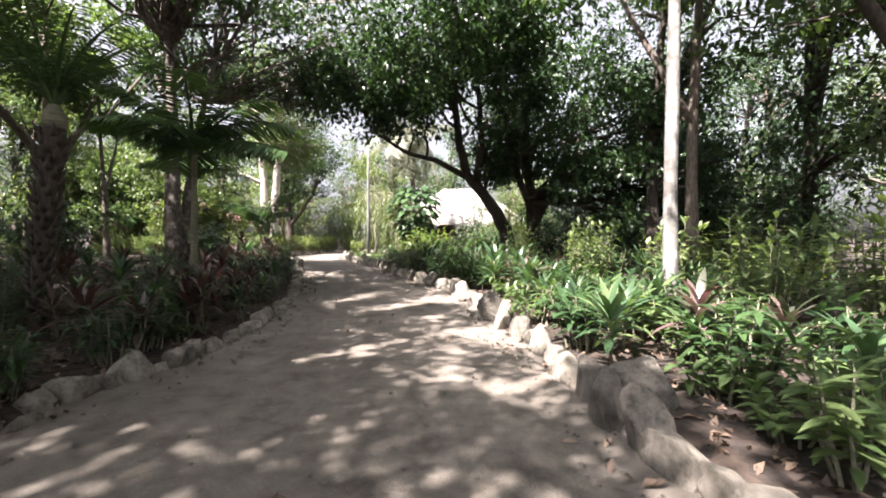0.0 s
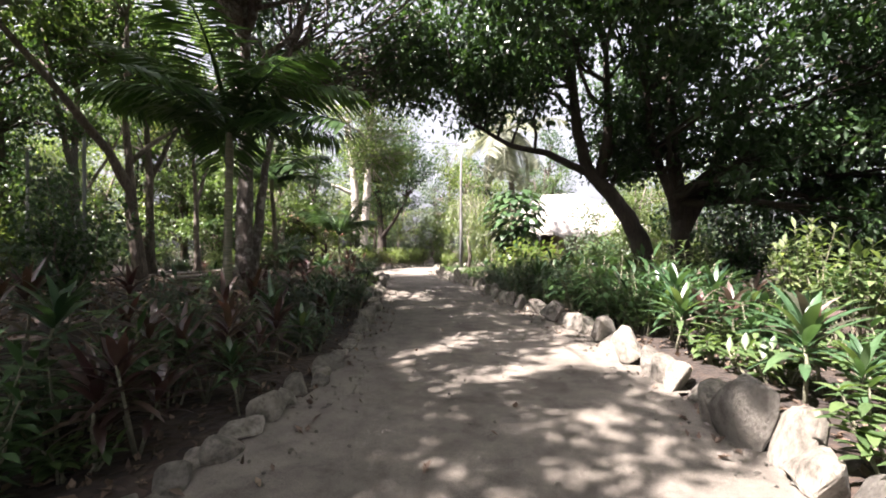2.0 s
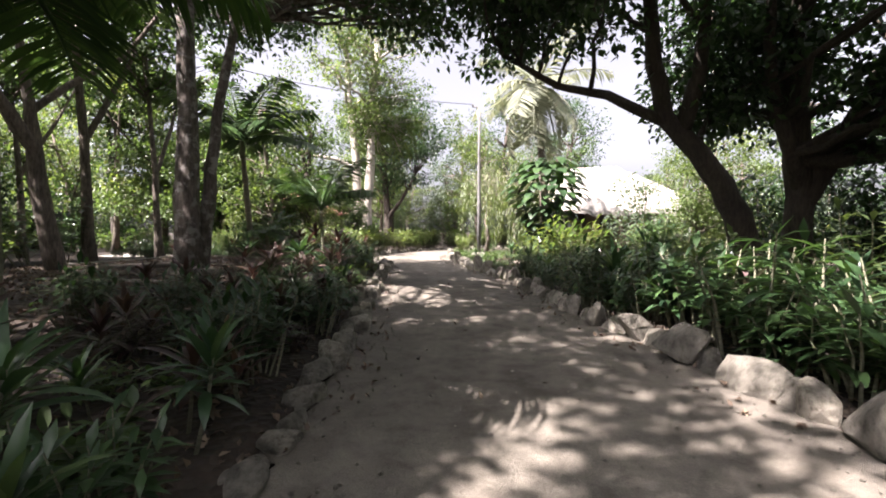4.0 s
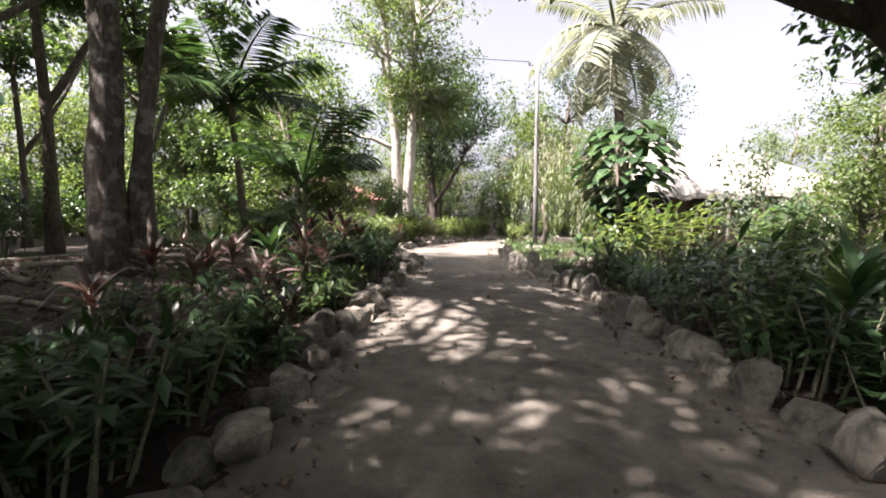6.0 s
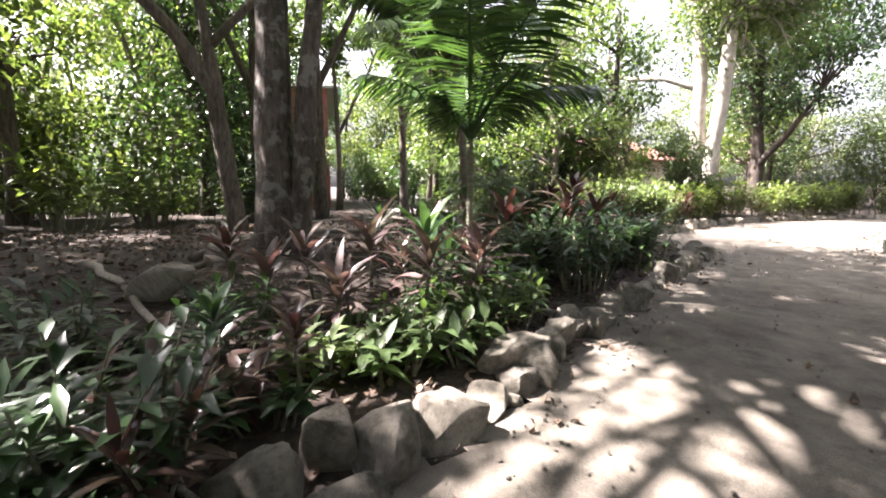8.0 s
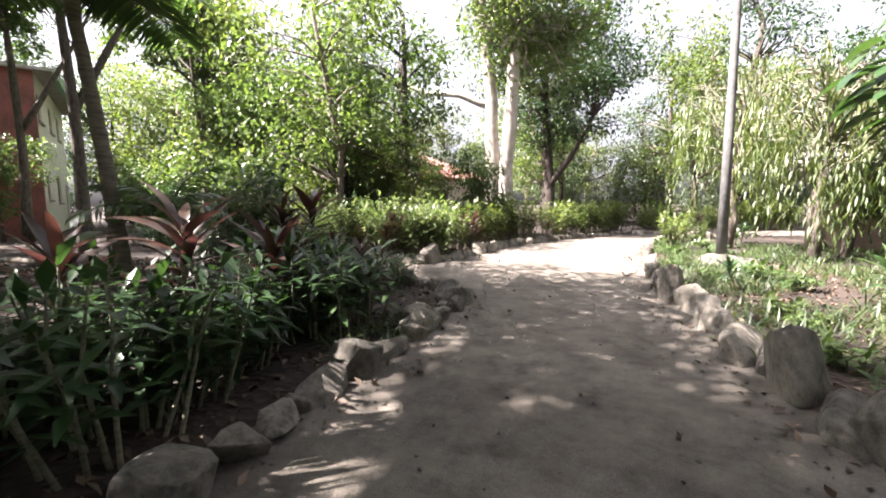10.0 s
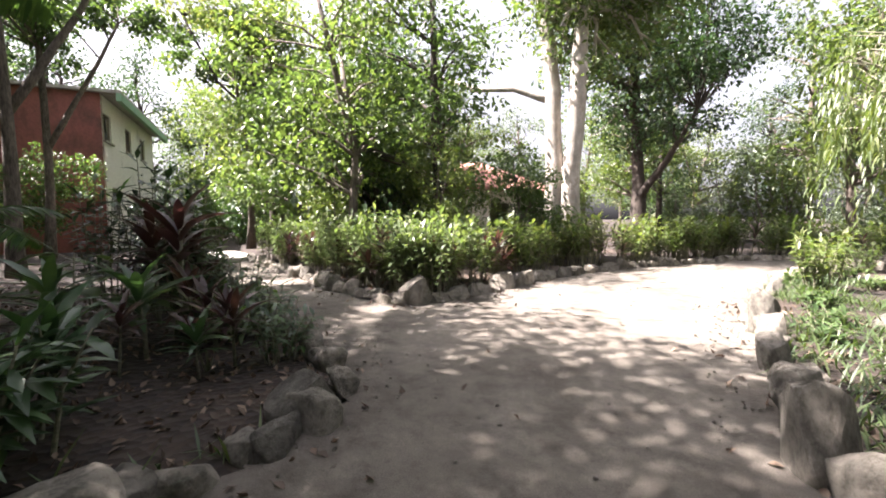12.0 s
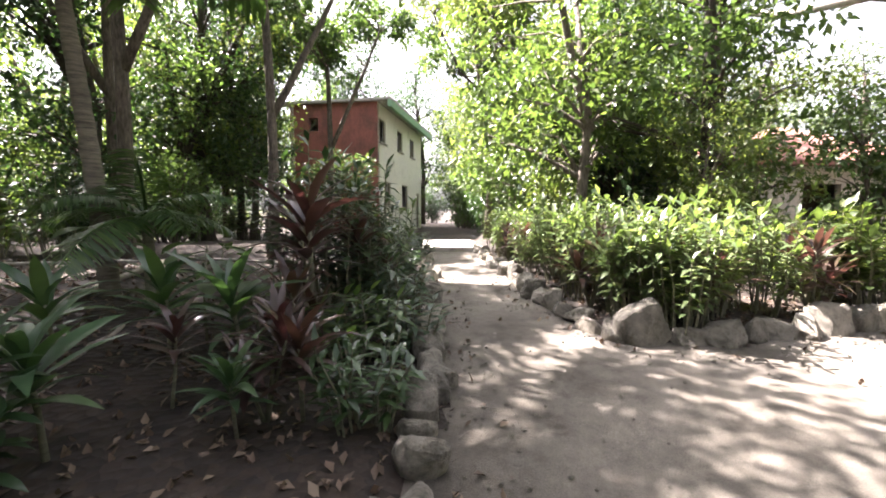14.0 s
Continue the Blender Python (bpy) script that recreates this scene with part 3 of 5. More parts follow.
SHRUB = {
    "hedge": [leafy_shrub(40 + i, GREEN_HEDGE, 1.3, 0.5, 15, 23, 0.18, 0.062) for i in range(3)],
    "yellow": [leafy_shrub(44 + i, GREEN_LIGHT, 1.1, 0.5, 18, 18, 0.19, 0.075) for i in range(2)],
    "bed": [leafy_shrub(48 + i, (GREEN_MID, GREEN_DARK, GREEN_DARK)[i], 0.6, 0.4, 14, 12, 0.19, 0.062, segs=4) for i in range(3)],
    "tall": [leafy_shrub(66 + i, GREEN_DARK, 1.9, 0.45, 11, 26, 0.24, 0.075) for i in range(2)],
    "low": [leafy_shrub(52 + i, GREEN_MID, 0.28, 0.35, 12, 8, 0.15, 0.06, segs=3) for i in range(2)],
    "shade_low": [leafy_shrub(92 + i, (GREEN_DARK, TI_DARK)[i], 0.34, 0.35, 10, 8, 0.19, 0.06, segs=3) for i in range(2)],
    "dark": [leafy_shrub(56 + i, GREEN_DARK, 0.75, 0.45, 16, 13, 0.2, 0.06) for i in range(3)],
}
SAPLING = [broadleaf_sapling(60, GREEN_MID, 0.9, 11, 0.3), broadleaf_sapling(61, GREEN_MID, 0.6, 9, 0.26)]

LABELS = {
    "ti_green": "green ti plant with long strappy leaves in bare soil",
    "ti_dark": "dark burgundy ti plant growing in the shaded bed",
    "ti_pink": "pink and cream variegated ti plant in the bed",
    "hedge": "tall leafy green hedge shrub behind the border stones",
    "yellow": "sunlit yellow-green hedge shrub behind the border stones",
    "bed": "bushy green bedding shrub beside the path",
    "tall": "tall thin-stemmed shrub with dark drooping leaves",
    "low": "low green ground plant among leaf litter",
    "shade_low": "low dark broad-leaved plant on shaded leaf litter",
    "dark": "dark green glossy shrub in deep shade",
}


def grow(line, start, stop, step, side, offsets, kinds, seed, group, scale=(0.8, 1.2)):
    """Plants in loose rows beside an edge of the walk."""
    rng = random.Random(seed)
    for x, y, a in along(line, step):
        if not start <= y <= stop:
            continue
        for o in offsets:
            if rng.random() < 0.12:
                continue
            oo = side * (o + rng.uniform(-0.2, 0.2))
            px, py = x - math.sin(a) * oo + rng.uniform(-0.2, 0.2), y + math.cos(a) * oo + rng.uniform(-0.2, 0.2)
            if edge_distance(px, py) < 0.25:
                continue
            k = rng.choice(kinds)
            proto = rng.choice(TI[k[3:]] if k.startswith("ti_") else SHRUB[k])
            place(proto, px, py, rng.uniform(0, 360), rng.uniform(*scale), LABELS[k], group)


grow(EDGE_LEFT, 0.8, 9.8, 0.42, 1, (0.48, 0.95, 1.5), ["ti_dark", "ti_dark", "ti_green", "dark", "dark", "low"], 1, "plants in the shaded bed", (0.6, 1.0))
grow(EDGE_LEFT, 1.0, 9.0, 0.75, 1, (2.2, 3.0), ["ti_dark", "dark", "ti_green"], 2, "plants in the shaded bed", (0.7, 1.05))
grow(EDGE_LEFT, 9.8, 13.0, 0.5, 1, (0.6, 1.05, 1.6, 2.2, 2.9), ["ti_dark", "shade_low", "dark", "shade_low"], 3, "plants in the shaded bed", (0.55, 0.85))
grow(EDGE_LEFT, 10.2, 13.4, 0.6, 1, (0.55, 1.1, 1.7), ["shade_low", "dark", "shade_low"], 23, "plants in the shaded bed", (0.7, 0.95))
grow(EDGE_LEFT, 16.6, 19.4, 0.5, 1, (0.6, 1.1, 1.6), ["dark", "ti_dark", "dark", "bed"], 4, "plants by the junction", (0.9, 1.25))
grow(EDGE_LEFT[15:], 20, 22, 0.7, 1, (0.5, 1.0), ["ti_dark", "bed", "dark"], 5, "plants by the junction", (0.7, 1.1))
BED_PLANTS = [("ti_pink", -6.04, 13.6, 0.95), ("ti_pink", -5.98, 14.35, 1.1), ("ti_pink", -6.1, 14.9, 1.1), ("bed", -5.6, 14.0, 0.75), ("low", -5.45, 13.7, 1.2), ("bed", -5.75, 14.45, 0.7), ("low", -5.5, 14.3, 1.2), ("low", -5.7, 13.4, 1.2), ("bed", -5.8, 15.1, 0.7), ("ti_pink", -6.6, 13.2, 1.0), ("ti_dark", -6.9, 12.9, 0.9), ("bed", -6.3, 15.5, 0.8), ("ti_green", -5.9, 12.8, 0.7), ("shade_low", -5.3, 12.6, 1.2), ("shade_low", -5.0, 12.2, 1.2), ("ti_dark", -8.4, 20.3, 0.9), ("ti_green", -9.2, 19.1, 1.1), ("ti_pink", -6.7, 13.6, 1.0), ("ti_pink", -6.7, 14.5, 0.8), ("ti_pink", -7.0, 15.3, 0.8), ("bed", -6.3, 14.5, 0.7), ("low", -6.0, 14.2, 1.0), ("ti_dark", -5.7, 11.7, 0.8), ("ti_dark", -6.4, 11.2, 0.8), ("ti_green", -6.5, 14.8, 0.9), ("ti_dark", -6.9, 15.3, 0.9), ("bed", -6.0, 14.6, 0.7), ("ti_green", -8.3, 14.9, 0.9), ("ti_pink", -6.3, 13.8, 0.7), ("ti_dark", -5.3, 13.2, 0.7),
    ("ti_dark", -10.3, 19.9, 1.5), ("ti_green", -8.2, 20.0, 0.7), ("ti_green", -8.0, 19.2, 1.0), ("ti_green", -8.8, 18.6, 1.0), ("dark", -11.2, 20.2, 1.2), ("ti_dark", -10.9, 20.4, 1.3), ("bed", -11.8, 20.4, 1.4), ("dark", -13.2, 20.5, 1.3), ("ti_dark", -12.4, 20.3, 1.3), ("ti_green", -7.2, 19.0, 0.9), ("ti_dark", -8.5, 19.5, 0.7), ("ti_pink", -11.4, 20.6, 1.0), ("hedge", -12.3, 20.5, 1.1), ("ti_green", -9.0, 19.7, 1.2), ("ti_green", -7.7, 18.4, 1.2),
    ("ti_green", -7.0, 14.9, 1.3), ("ti_pink", -7.2, 14.3, 1.2), ("bed", -6.9, 15.9, 1.0), ("ti_green", -7.6, 15.6, 1.1), ("low", -6.2, 15.3, 1.1), ("ti_dark", -8.0, 16.8, 1.3), ("ti_dark", -7.3, 17.4, 1.5), ("ti_dark", -7.6, 18.2, 1.4),
    ("tall", -10.8, 20.0, 1.05), ("tall", -11.7, 20.4, 1.0), ("tall", -13.0, 20.4, 0.95), ("tall", -11.2, 19.4, 0.9), ("ti_dark", -9.75, 20.0, 1.75),
    ("ti_pink", 1.9, 9.2, 0.9), ("ti_pink", 3.2, 11.6, 1.0), ("ti_pink", 2.3, 11.9, 1.0), ("ti_green", 2.2, 3.6, 0.72), ("ti_green", 2.6, 2.5, 0.9), ("ti_pink", 2.2, 5.0, 0.8), ("ti_dark", -3.6, 4.2, 0.9), ("ti_dark", -3.5, 5.8, 0.9), ("ti_pink", -4.1, 6.4, 0.8), ("ti_green", -3.9, 7.7, 0.9)]
for k, x, y, f in BED_PLANTS:
    place((TI_SPLIT[k[3:]] if k.startswith("ti_") else SHRUB[k])[int(abs(x * 10)) % 2], x, y, x * 97 + y * 31, f, LABELS[k], "plants by the junction" if y > 16 else "plants in the shaded bed" if x < 0 else "plants in the bed")
grow(EDGE_RIGHT, 1.5, 12, 0.5, -1, (0.7, 1.25, 1.8, 2.5), ["bed", "bed", "ti_green", "low", "bed", "ti_green", "low", "ti_pink"], 6, "plants in the bed")
grow(EDGE_RIGHT, 1.5, 12, 0.8, -1, (3.3, 4.2, 5.2), ["bed", "ti_green", "hedge", "dark"], 7, "plants in the bed", (0.9, 1.3))
grow(EDGE_RIGHT, 9.5, 15.5, 0.9, -1, (0.9, 1.9), ["dark", "dark", "ti_green"], 24, "plants in the bed", (1.2, 1.55))
grow(EDGE_RIGHT, 12, 18.0, 0.55, -1, (0.6, 1.2, 1.9, 2.7), ["dark", "bed", "ti_green", "hedge", "dark"], 8, "plants in the bed", (0.7, 1.0))
grow(EDGE_RIGHT, 18.5, 36, 1.0, -1, (0.7, 1.7), ["low", "ti_green", "yellow", "low"], 9, "plants by the lamp pole", (0.6, 1.0))
grow(EDGE_ISLAND, 22, 24, 0.6, 1, (0.5, 1.1, 1.8), ["hedge", "hedge", "ti_dark"], 14, "hedge round the island")
grow(EDGE_ISLAND[4:], 23, 26, 0.55, 1, (0.5, 1.1), ["hedge", "hedge", "hedge", "ti_dark"], 15, "hedge round the island")
grow(EDGE_ISLAND[4:], 26, 42, 0.55, 1, (0.5, 1.2), ["yellow", "yellow", "yellow", "ti_pink"], 16, "hedge round the island", (0.9, 1.25))
for x, y, s in [(-10.7, 17.7, 1.3), (-9.6, 19.2, 0.95), (-4.7, 6.4, 1.0), (-10.4, 19.0, 0.8), (-9.4, 19.7, 0.8)]:
    place(SAPLING[int(x * 10) % 2], x, y, x * 77, s, "young sapling with broad rounded green leaves", "saplings")


# ---- trees ----
def limb_points(a, b, rng, wobble, n=5, sag=0.0):
    a, b = Vector(a), Vector(b)
    out = []
    for i in range(n + 1):
        u = i / n
        w = math.sin(math.pi * u) * wobble
        out.append(a.lerp(b, u) + Vector((rng.uniform(-w, w), rng.uniform(-w, w), rng.uniform(-w, w) + sag * math.sin(math.pi * u))))
    return out


def tree(name, label, trunks, radius, crown, clumps, leaves, leaf, bark, leafmat, seed, clump=0.9, droop=0.25, group="", limb=0.28, at=(0, 0, 0), low=0.0, limb_step=1, limb_seg=6, twig_count=3):
    """trunks: lines of points; crown: ellipsoids (centre, radii); limbs run from the trunks to clumps of leaves in the crown."""
    rng, nrng = random.Random(seed), np.random.default_rng(seed)
    root = thing(name, label, "tree", group, pose(*at))
    wood, thin = Shape(), Shape()
    ends = []
    for line in trunks:
        girth = radius
        if isinstance(line, tuple):
            girth, line = radius * line[0], line[1]
        pts = [Vector(p) for p in line]
        fine = []
        for a, b in zip(pts, pts[1:]):
            fine += [a.lerp(b, u / 3) + Vector((rng.uniform(-1, 1), rng.uniform(-1, 1), 0)) * radius * 0.12 for u in range(3)]
        fine.append(pts[-1])
        n = len(fine)
        r = [girth * (1 - 0.62 * i / (n - 1)) * (1.35 if i == 0 and fine[0].z < 0.3 else 1) for i in range(n)]
        wood.tube(fine, r, 12, True, 0.22)
        ends += [(p, rr) for p, rr in zip(fine, r) if p.z > low]
    centres = []
    for c, rad in crown:
        for _ in range(max(1, int(clumps / len(crown)))):
            d = Vector((rng.gauss(0, 1), rng.gauss(0, 1), rng.gauss(0, 1))).normalized() * rng.uniform(0.35, 1.0)
            centres.append(Vector(c) + Vector((d.x * rad[0], d.y * rad[1], d.z * rad[2])))
    twigs = []
    for c in centres:
        src, rr = min(ends, key=lambda e: (e[0] - c).length + max(0, e[0].z - c.z + 0.5) * 1.5 + rng.uniform(0, 0.8))
        pts = limb_points(src, c, rng, 0.12 * (c - src).length * 0.6, 5, 0.15)
        r0 = min(rr * 0.6, limb * radius + 0.012 * (c - src).length)
        thin.tube(pts[::limb_step], [r0 * (1 - 0.85 * i / 5) for i in range(6)][::limb_step], limb_seg, False)
        for _ in range(twig_count):
            e = c + Vector((rng.gauss(0, 1), rng.gauss(0, 1), rng.gauss(0, 0.6))) * clump * 0.6
            thin.tube([pts[3], pts[4].lerp(e, 0.6), e], [r0 * 0.3, r0 * 0.2, r0 * 0.08], 3, False)
            twigs.append(e)
    part("trunk", wood.mesh("trunk", bark), root)
    tagged(part("branchwork", thin.mesh("branchwork", bark), root), kind="stuff")
    v, f = scatter_leaves([tuple(c) for c in centres + twigs], clump, leaves, leaf, nrng, 0.45, droop)
    tagged(part("crown", leaf_mesh("crown", leafmat, v, f), root), kind="stuff")
    return root


def frond_mesh(seed, length, leaflets, width, leaflet, droop, mat):
    rng = random.Random(seed)
    s = Shape()
    d, p = Vector((0.75, 0, 0.66)), Vector((0, 0, 0))
    pts = [p.copy()]
    for i in range(10):
        d = (d + Vector((0, 0, -droop / 10))).normalized()
        p = p + d * length / 10
        pts.append(p.copy())
    s.tube(pts, [0.022 * (1 - 0.085 * i) for i in range(11)], 5, False)
    for i in range(leaflets):
        u = 0.14 + 0.86 * i / leaflets
        k = min(9, int(u * 10))
        q = pts[k].lerp(pts[k + 1], u * 10 - k)
        t = (pts[k + 1] - pts[k]).normalized()
        for sgn in (-1, 1):
            out = (Vector((0, sgn, 0)) + t * 0.55 + Vector((0, 0, rng.uniform(-0.05, 0.25)))).normalized()
            ln = leaflet * (0.55 + 0.6 * math.sin(math.pi * (0.15 + 0.8 * u))) * rng.uniform(0.85, 1.1)
            s.blade(q, out, ln, width, rng.uniform(0.5, 1.0), 2, 0.15, 0.35)
    return s.mesh("frond", mat)


FRONDS = [frond_mesh(i, 1.0, 34, 0.03, 0.3, 1.1 + 0.3 * i, PALM_LEAF) for i in range(3)]
FRONDS_THIN = [frond_mesh(17 + i, 1.0, 26, 0.017, 0.2, 0.5 + 0.3 * i, PALM_LEAF) for i in range(3)]
FRONDS_UP = [frond_mesh(27 + i, 1.0, 40, 0.03, 0.36, 0.75 + 0.25 * i, PALM_LEAF) for i in range(3)]
FRONDS_PALE = [frond_mesh(7 + i, 1.0, 30, 0.028, 0.27, 1.0 + 0.4 * i, PALM_PALE) for i in range(3)]


def palm(name, label, base, top, r0, r1, bark, fronds, length, seed, category="palm", group="", shaft=0.0, low=-25, mats=None, stubs=0):
    rng = random.Random(seed)
    root = thing(name, label, category, group, pose(*base))
    s = Shape()
    t = Vector(top) - Vector(base)
    n = 26
    pts, rad = [], []
    for i in range(n + 1):
        u = i / n
        pts.append(Vector((t.x * u ** 1.4, t.y * u ** 1.4, t.z * u - 0.08 * (i == 0))))
        rad.append((r0 + (r1 - r0) * u) * (1.06 if i % 2 else 0.96) * (1.35 if i == 0 else 1))
    s.tube(pts, rad, 10)
    for k in range(stubs):
        u = 0.15 + 0.85 * k / stubs
        i = int(u * n)
        a = k * 2.4
        d = Vector((math.cos(a), math.sin(a), 0))
        p = pts[i] + d * rad[i] * 0.8
        s.tube([p, p + d * 0.05 + Vector((0, 0, 0.05)), p + d * 0.075 + Vector((0, 0, 0.12))], [0.035, 0.028, 0.008], 4)
    part("trunk", s.mesh("palm_trunk", bark), root)
    if shaft:
        c = Shape()
        c.tube([t, t + Vector((0, 0, shaft * 0.5)), t + Vector((0, 0, shaft))], [r1 * 1.15, r1 * 1.1, r1 * 0.5], 9)
        part("crownshaft", c.mesh("crownshaft", BARK_CANE), root)
    for i in range(fronds):
        a = i * 137.5 + rng.uniform(-12, 12)
        tilt = low + (75 - low) * (i / fronds) ** 0.9 - 40
        ln = length * rng.uniform(0.85, 1.1)
        part("frond", rng.choice(mats or FRONDS), root, "", pose(t.x, t.y, t.z + shaft * 0.95, 0, -tilt, a) @ Matrix.Diagonal((ln, ln, ln, 1)))
    return root


# ---- the trees beside the walk ----
# Outlying crown clumps of the first two trees are added to shade the walk.
tree("shade_tree", "tall tree with thick grey-brown forked trunk and leafy crown", [[(-8.86, 13.62, 0.3), (-8.84, 13.68, 2.0), (-8.8, 13.72, 4.5), (-8.9, 13.8, 9)], (0.6, [(-8.72, 13.86, 0.4), (-8.66, 13.96, 1.5), (-8.6, 14.06, 2.6), (-8.45, 14.28, 4.4), (-7.6, 14.8, 9)])], 0.29, [((-8.8, 13.6, 9.8), (2.4, 2.4, 1.8)), ((-4.3, 11.6, 8.0), (3.2, 3.8, 1.2)), ((-6.4, 8.2, 8.8), (3.4, 3.2, 1.3)), ((-10.2, 17.6, 8.2), (2.6, 2.4, 1.0)), ((-4.6, 15.6, 6.9), (2.6, 1.8, 1.1))], 150, 29000, 0.2, BARK_SHADE, GREEN_DARK, 101, 0.85, low=4.5)
tree("leaning_tree", "slim tree with curved leaning trunk and spreading branches", [[(-12.2, 13.45, 0.3), (-12.3, 13.28, 2.0), (-12.35, 13.2, 3.1), (-12.4, 12.6, 4.1), (-12.6, 11.7, 5.2), (-13.6, 10.6, 7.2)], (0.7, [(-12.35, 13.22, 3.0), (-12.34, 13.16, 4.0), (-12.3, 13.0, 5.2), (-12.0, 12.8, 8)]), (0.45, [(-12.33, 13.18, 3.9), (-12.2, 13.9, 4.7), (-11.8, 14.8, 5.6), (-11, 15.6, 7.4)])], 0.19, [((-13, 12, 8.4), (4, 4, 1.8)), ((-12.6, 7.6, 8.8), (2.8, 2.8, 1.3))], 44, 8500, 0.175, BARK_GREY, GREEN_MID, 102, 0.85, low=3.5)
tree("mango_tree", "large dark tree with leaning trunks over the path", [[(2.95, 17.1, -0.1), (2.5, 17.0, 1.6), (1.95, 16.9, 2.6), (1.0, 16.8, 3.8), (0.65, 16.5, 4.9), (0.4, 16, 6.8)], (0.62, [(1.3, 16.85, 3.4), (1.5, 16.3, 4.6), (1.3, 15.4, 6.8)]), (0.42, [(1.0, 16.8, 3.7), (-0.3, 16.7, 4.35), (-1.4, 16.5, 4.6), (-2.6, 16.2, 5.3)]), [(3.7, 17.2, -0.1), (3.7, 17.0, 2.0), (3.3, 16.6, 4.2), (3.0, 15.6, 7)], (0.7, [(3.7, 17.0, 1.8), (4.6, 16.6, 4.0), (5.4, 16, 6.5)]), (0.5, [(3.6, 16.9, 2.2), (2.7, 16.2, 4.2), (2.2, 15.2, 6.2)])], 0.32, [((1.0, 14.4, 6.8), (3.4, 3.2, 1.8)), ((2.6, 17.4, 5.2), (2.3, 2.0, 1.8)), ((4.6, 15.0, 5.2), (3.0, 3.4, 3.2)), ((7.2, 14.6, 4.0), (3.0, 3.0, 3.0)), ((0.6, 10.8, 7.2), (3.0, 3.2, 1.4)), ((-1.6, 16.0, 6.6), (1.8, 2.0, 1.2))], 160, 48000, 0.21, BARK_DARK, GREEN_DARK, 103, 0.75, 0.4, low=2.6)
tree("overhanging_tree", "broad-leaved tree with dark canopy arching over the walk", [[(8.4, 6.4, -0.1), (8.0, 6.6, 3), (6.4, 6.6, 5.2), (4, 6.2, 7)], [(8.0, 6.6, 3), (8.6, 7.2, 6), (8.8, 7.4, 8)]], 0.15, [((4.2, 7.0, 7.6), (3.4, 3.6, 1.5)), ((8, 7.5, 7.6), (3.4, 3.4, 2.2))], 56, 12000, 0.22, BARK_DARK, GREEN_MID, 104, 0.85, low=3)
tree("slim_tree", "slender straight tree with smooth whitish trunk in the bed", [[(3.0, 5.5, -0.1), (3.0, 5.5, 3), (3.03, 5.5, 6), (3.1, 5.5, 9)]], 0.1, [((3.0, 5.2, 9.5), (2.4, 2.4, 1.3))], 26, 5000, 0.15, BARK_ASH, GREEN_MID, 105, 0.8, low=6.5)
tree("twin_trunk_tree", "tall pale tree with twin whitish trunks in the hedge island", [[(-13.5, 31.6, -0.1), (-13.35, 31.4, 3), (-13.4, 31.3, 5.6), (-13.6, 31, 9), (-13.9, 31, 13)], [(-12.8, 31.6, -0.1), (-12.75, 31.5, 3), (-12.4, 31.4, 6), (-12.2, 31.2, 9), (-11.8, 31, 13)], (0.4, [(-13.4, 31.3, 5.3), (-14.6, 30.8, 5.9), (-16, 30.2, 6.1), (-17.6, 29.6, 6.9), (-18.4, 29.3, 8)])], 0.36, [((-13.2, 31, 12), (4.4, 4.4, 3.6)), ((-12.2, 32, 8.4), (2.6, 2.6, 2.4))], 90, 16000, 0.2, BARK_PALE, GREEN_LIGHT, 106, 0.9, low=7.0)
tree("slender_leaning_tree", "slender tree with curved dark stem and sparse yellow-green crown", [[(-20.8, 26.7, -0.1), (-21.2, 26.3, 2.0), (-21.7, 26.0, 3.7), (-22.1, 24.7, 4.9), (-22.4, 22.9, 6.6), (-22.5, 21.9, 8.7)], (0.6, [(-22.1, 24.7, 4.9), (-22.3, 24.2, 6.4), (-22.6, 24.0, 8.4)])], 0.1, [((-22.5, 22.0, 9.2), (1.8, 1.6, 1.0)), ((-22.5, 24.2, 8.6), (1.6, 1.6, 1.0))], 24, 2600, 0.17, BARK_DARK, GREEN_LIGHT, 108, 0.6, low=5.5)
tree("dark_tree", "dark rounded tree with thick crown beyond the hedge", [[(-14.6, 39.8, -0.1), (-14.6, 39.8, 2.5), (-14.8, 39.8, 5), (-15, 39.8, 9)], (0.5, [(-14.6, 39.8, 2.4), (-13.2, 39.6, 4.0), (-12, 39.4, 6)])], 0.42, [((-14.4, 39.6, 9), (5, 5, 4.4))], 70, 16000, 0.24, BARK_DARK, GREEN_DARK, 107, 1.1, low=3.2)
palm("feather_palm", "slender palm with arching dark green feathery fronds", (-4.95, 8.3, 0.3), (-4.95, 8.35, 2.5), 0.07, 0.05, BARK_CANE, 15, 1.95, 1, shaft=0.55, low=16, mats=FRONDS_UP)
palm("feather_palm", "young palm with grey ringed trunk and drooping fronds", (-10.58, 17.78, 0.3), (-10.6, 17.5, 3.6), 0.1, 0.07, BARK_PALM, 14, 2.2, 2, shaft=0.5, low=14, mats=FRONDS_UP)
palm("feather_palm", "slender palm with arching dark green feathery fronds", (-6.55, 15.12, 0.3), (-6.62, 15.17, 1.45), 0.035, 0.032, BARK_CANE, 10, 1.45, 3, shaft=0.35, low=44, mats=FRONDS_UP)
palm("date_palm", "stout palm with shaggy dark trunk and stiff fronds", (-4.5, 4.6, 0.1), (-4.22, 4.57, 2.45), 0.07, 0.1, BARK_DARK, 17, 1.3, 4, shaft=0.25, low=55, mats=FRONDS_THIN, stubs=110)
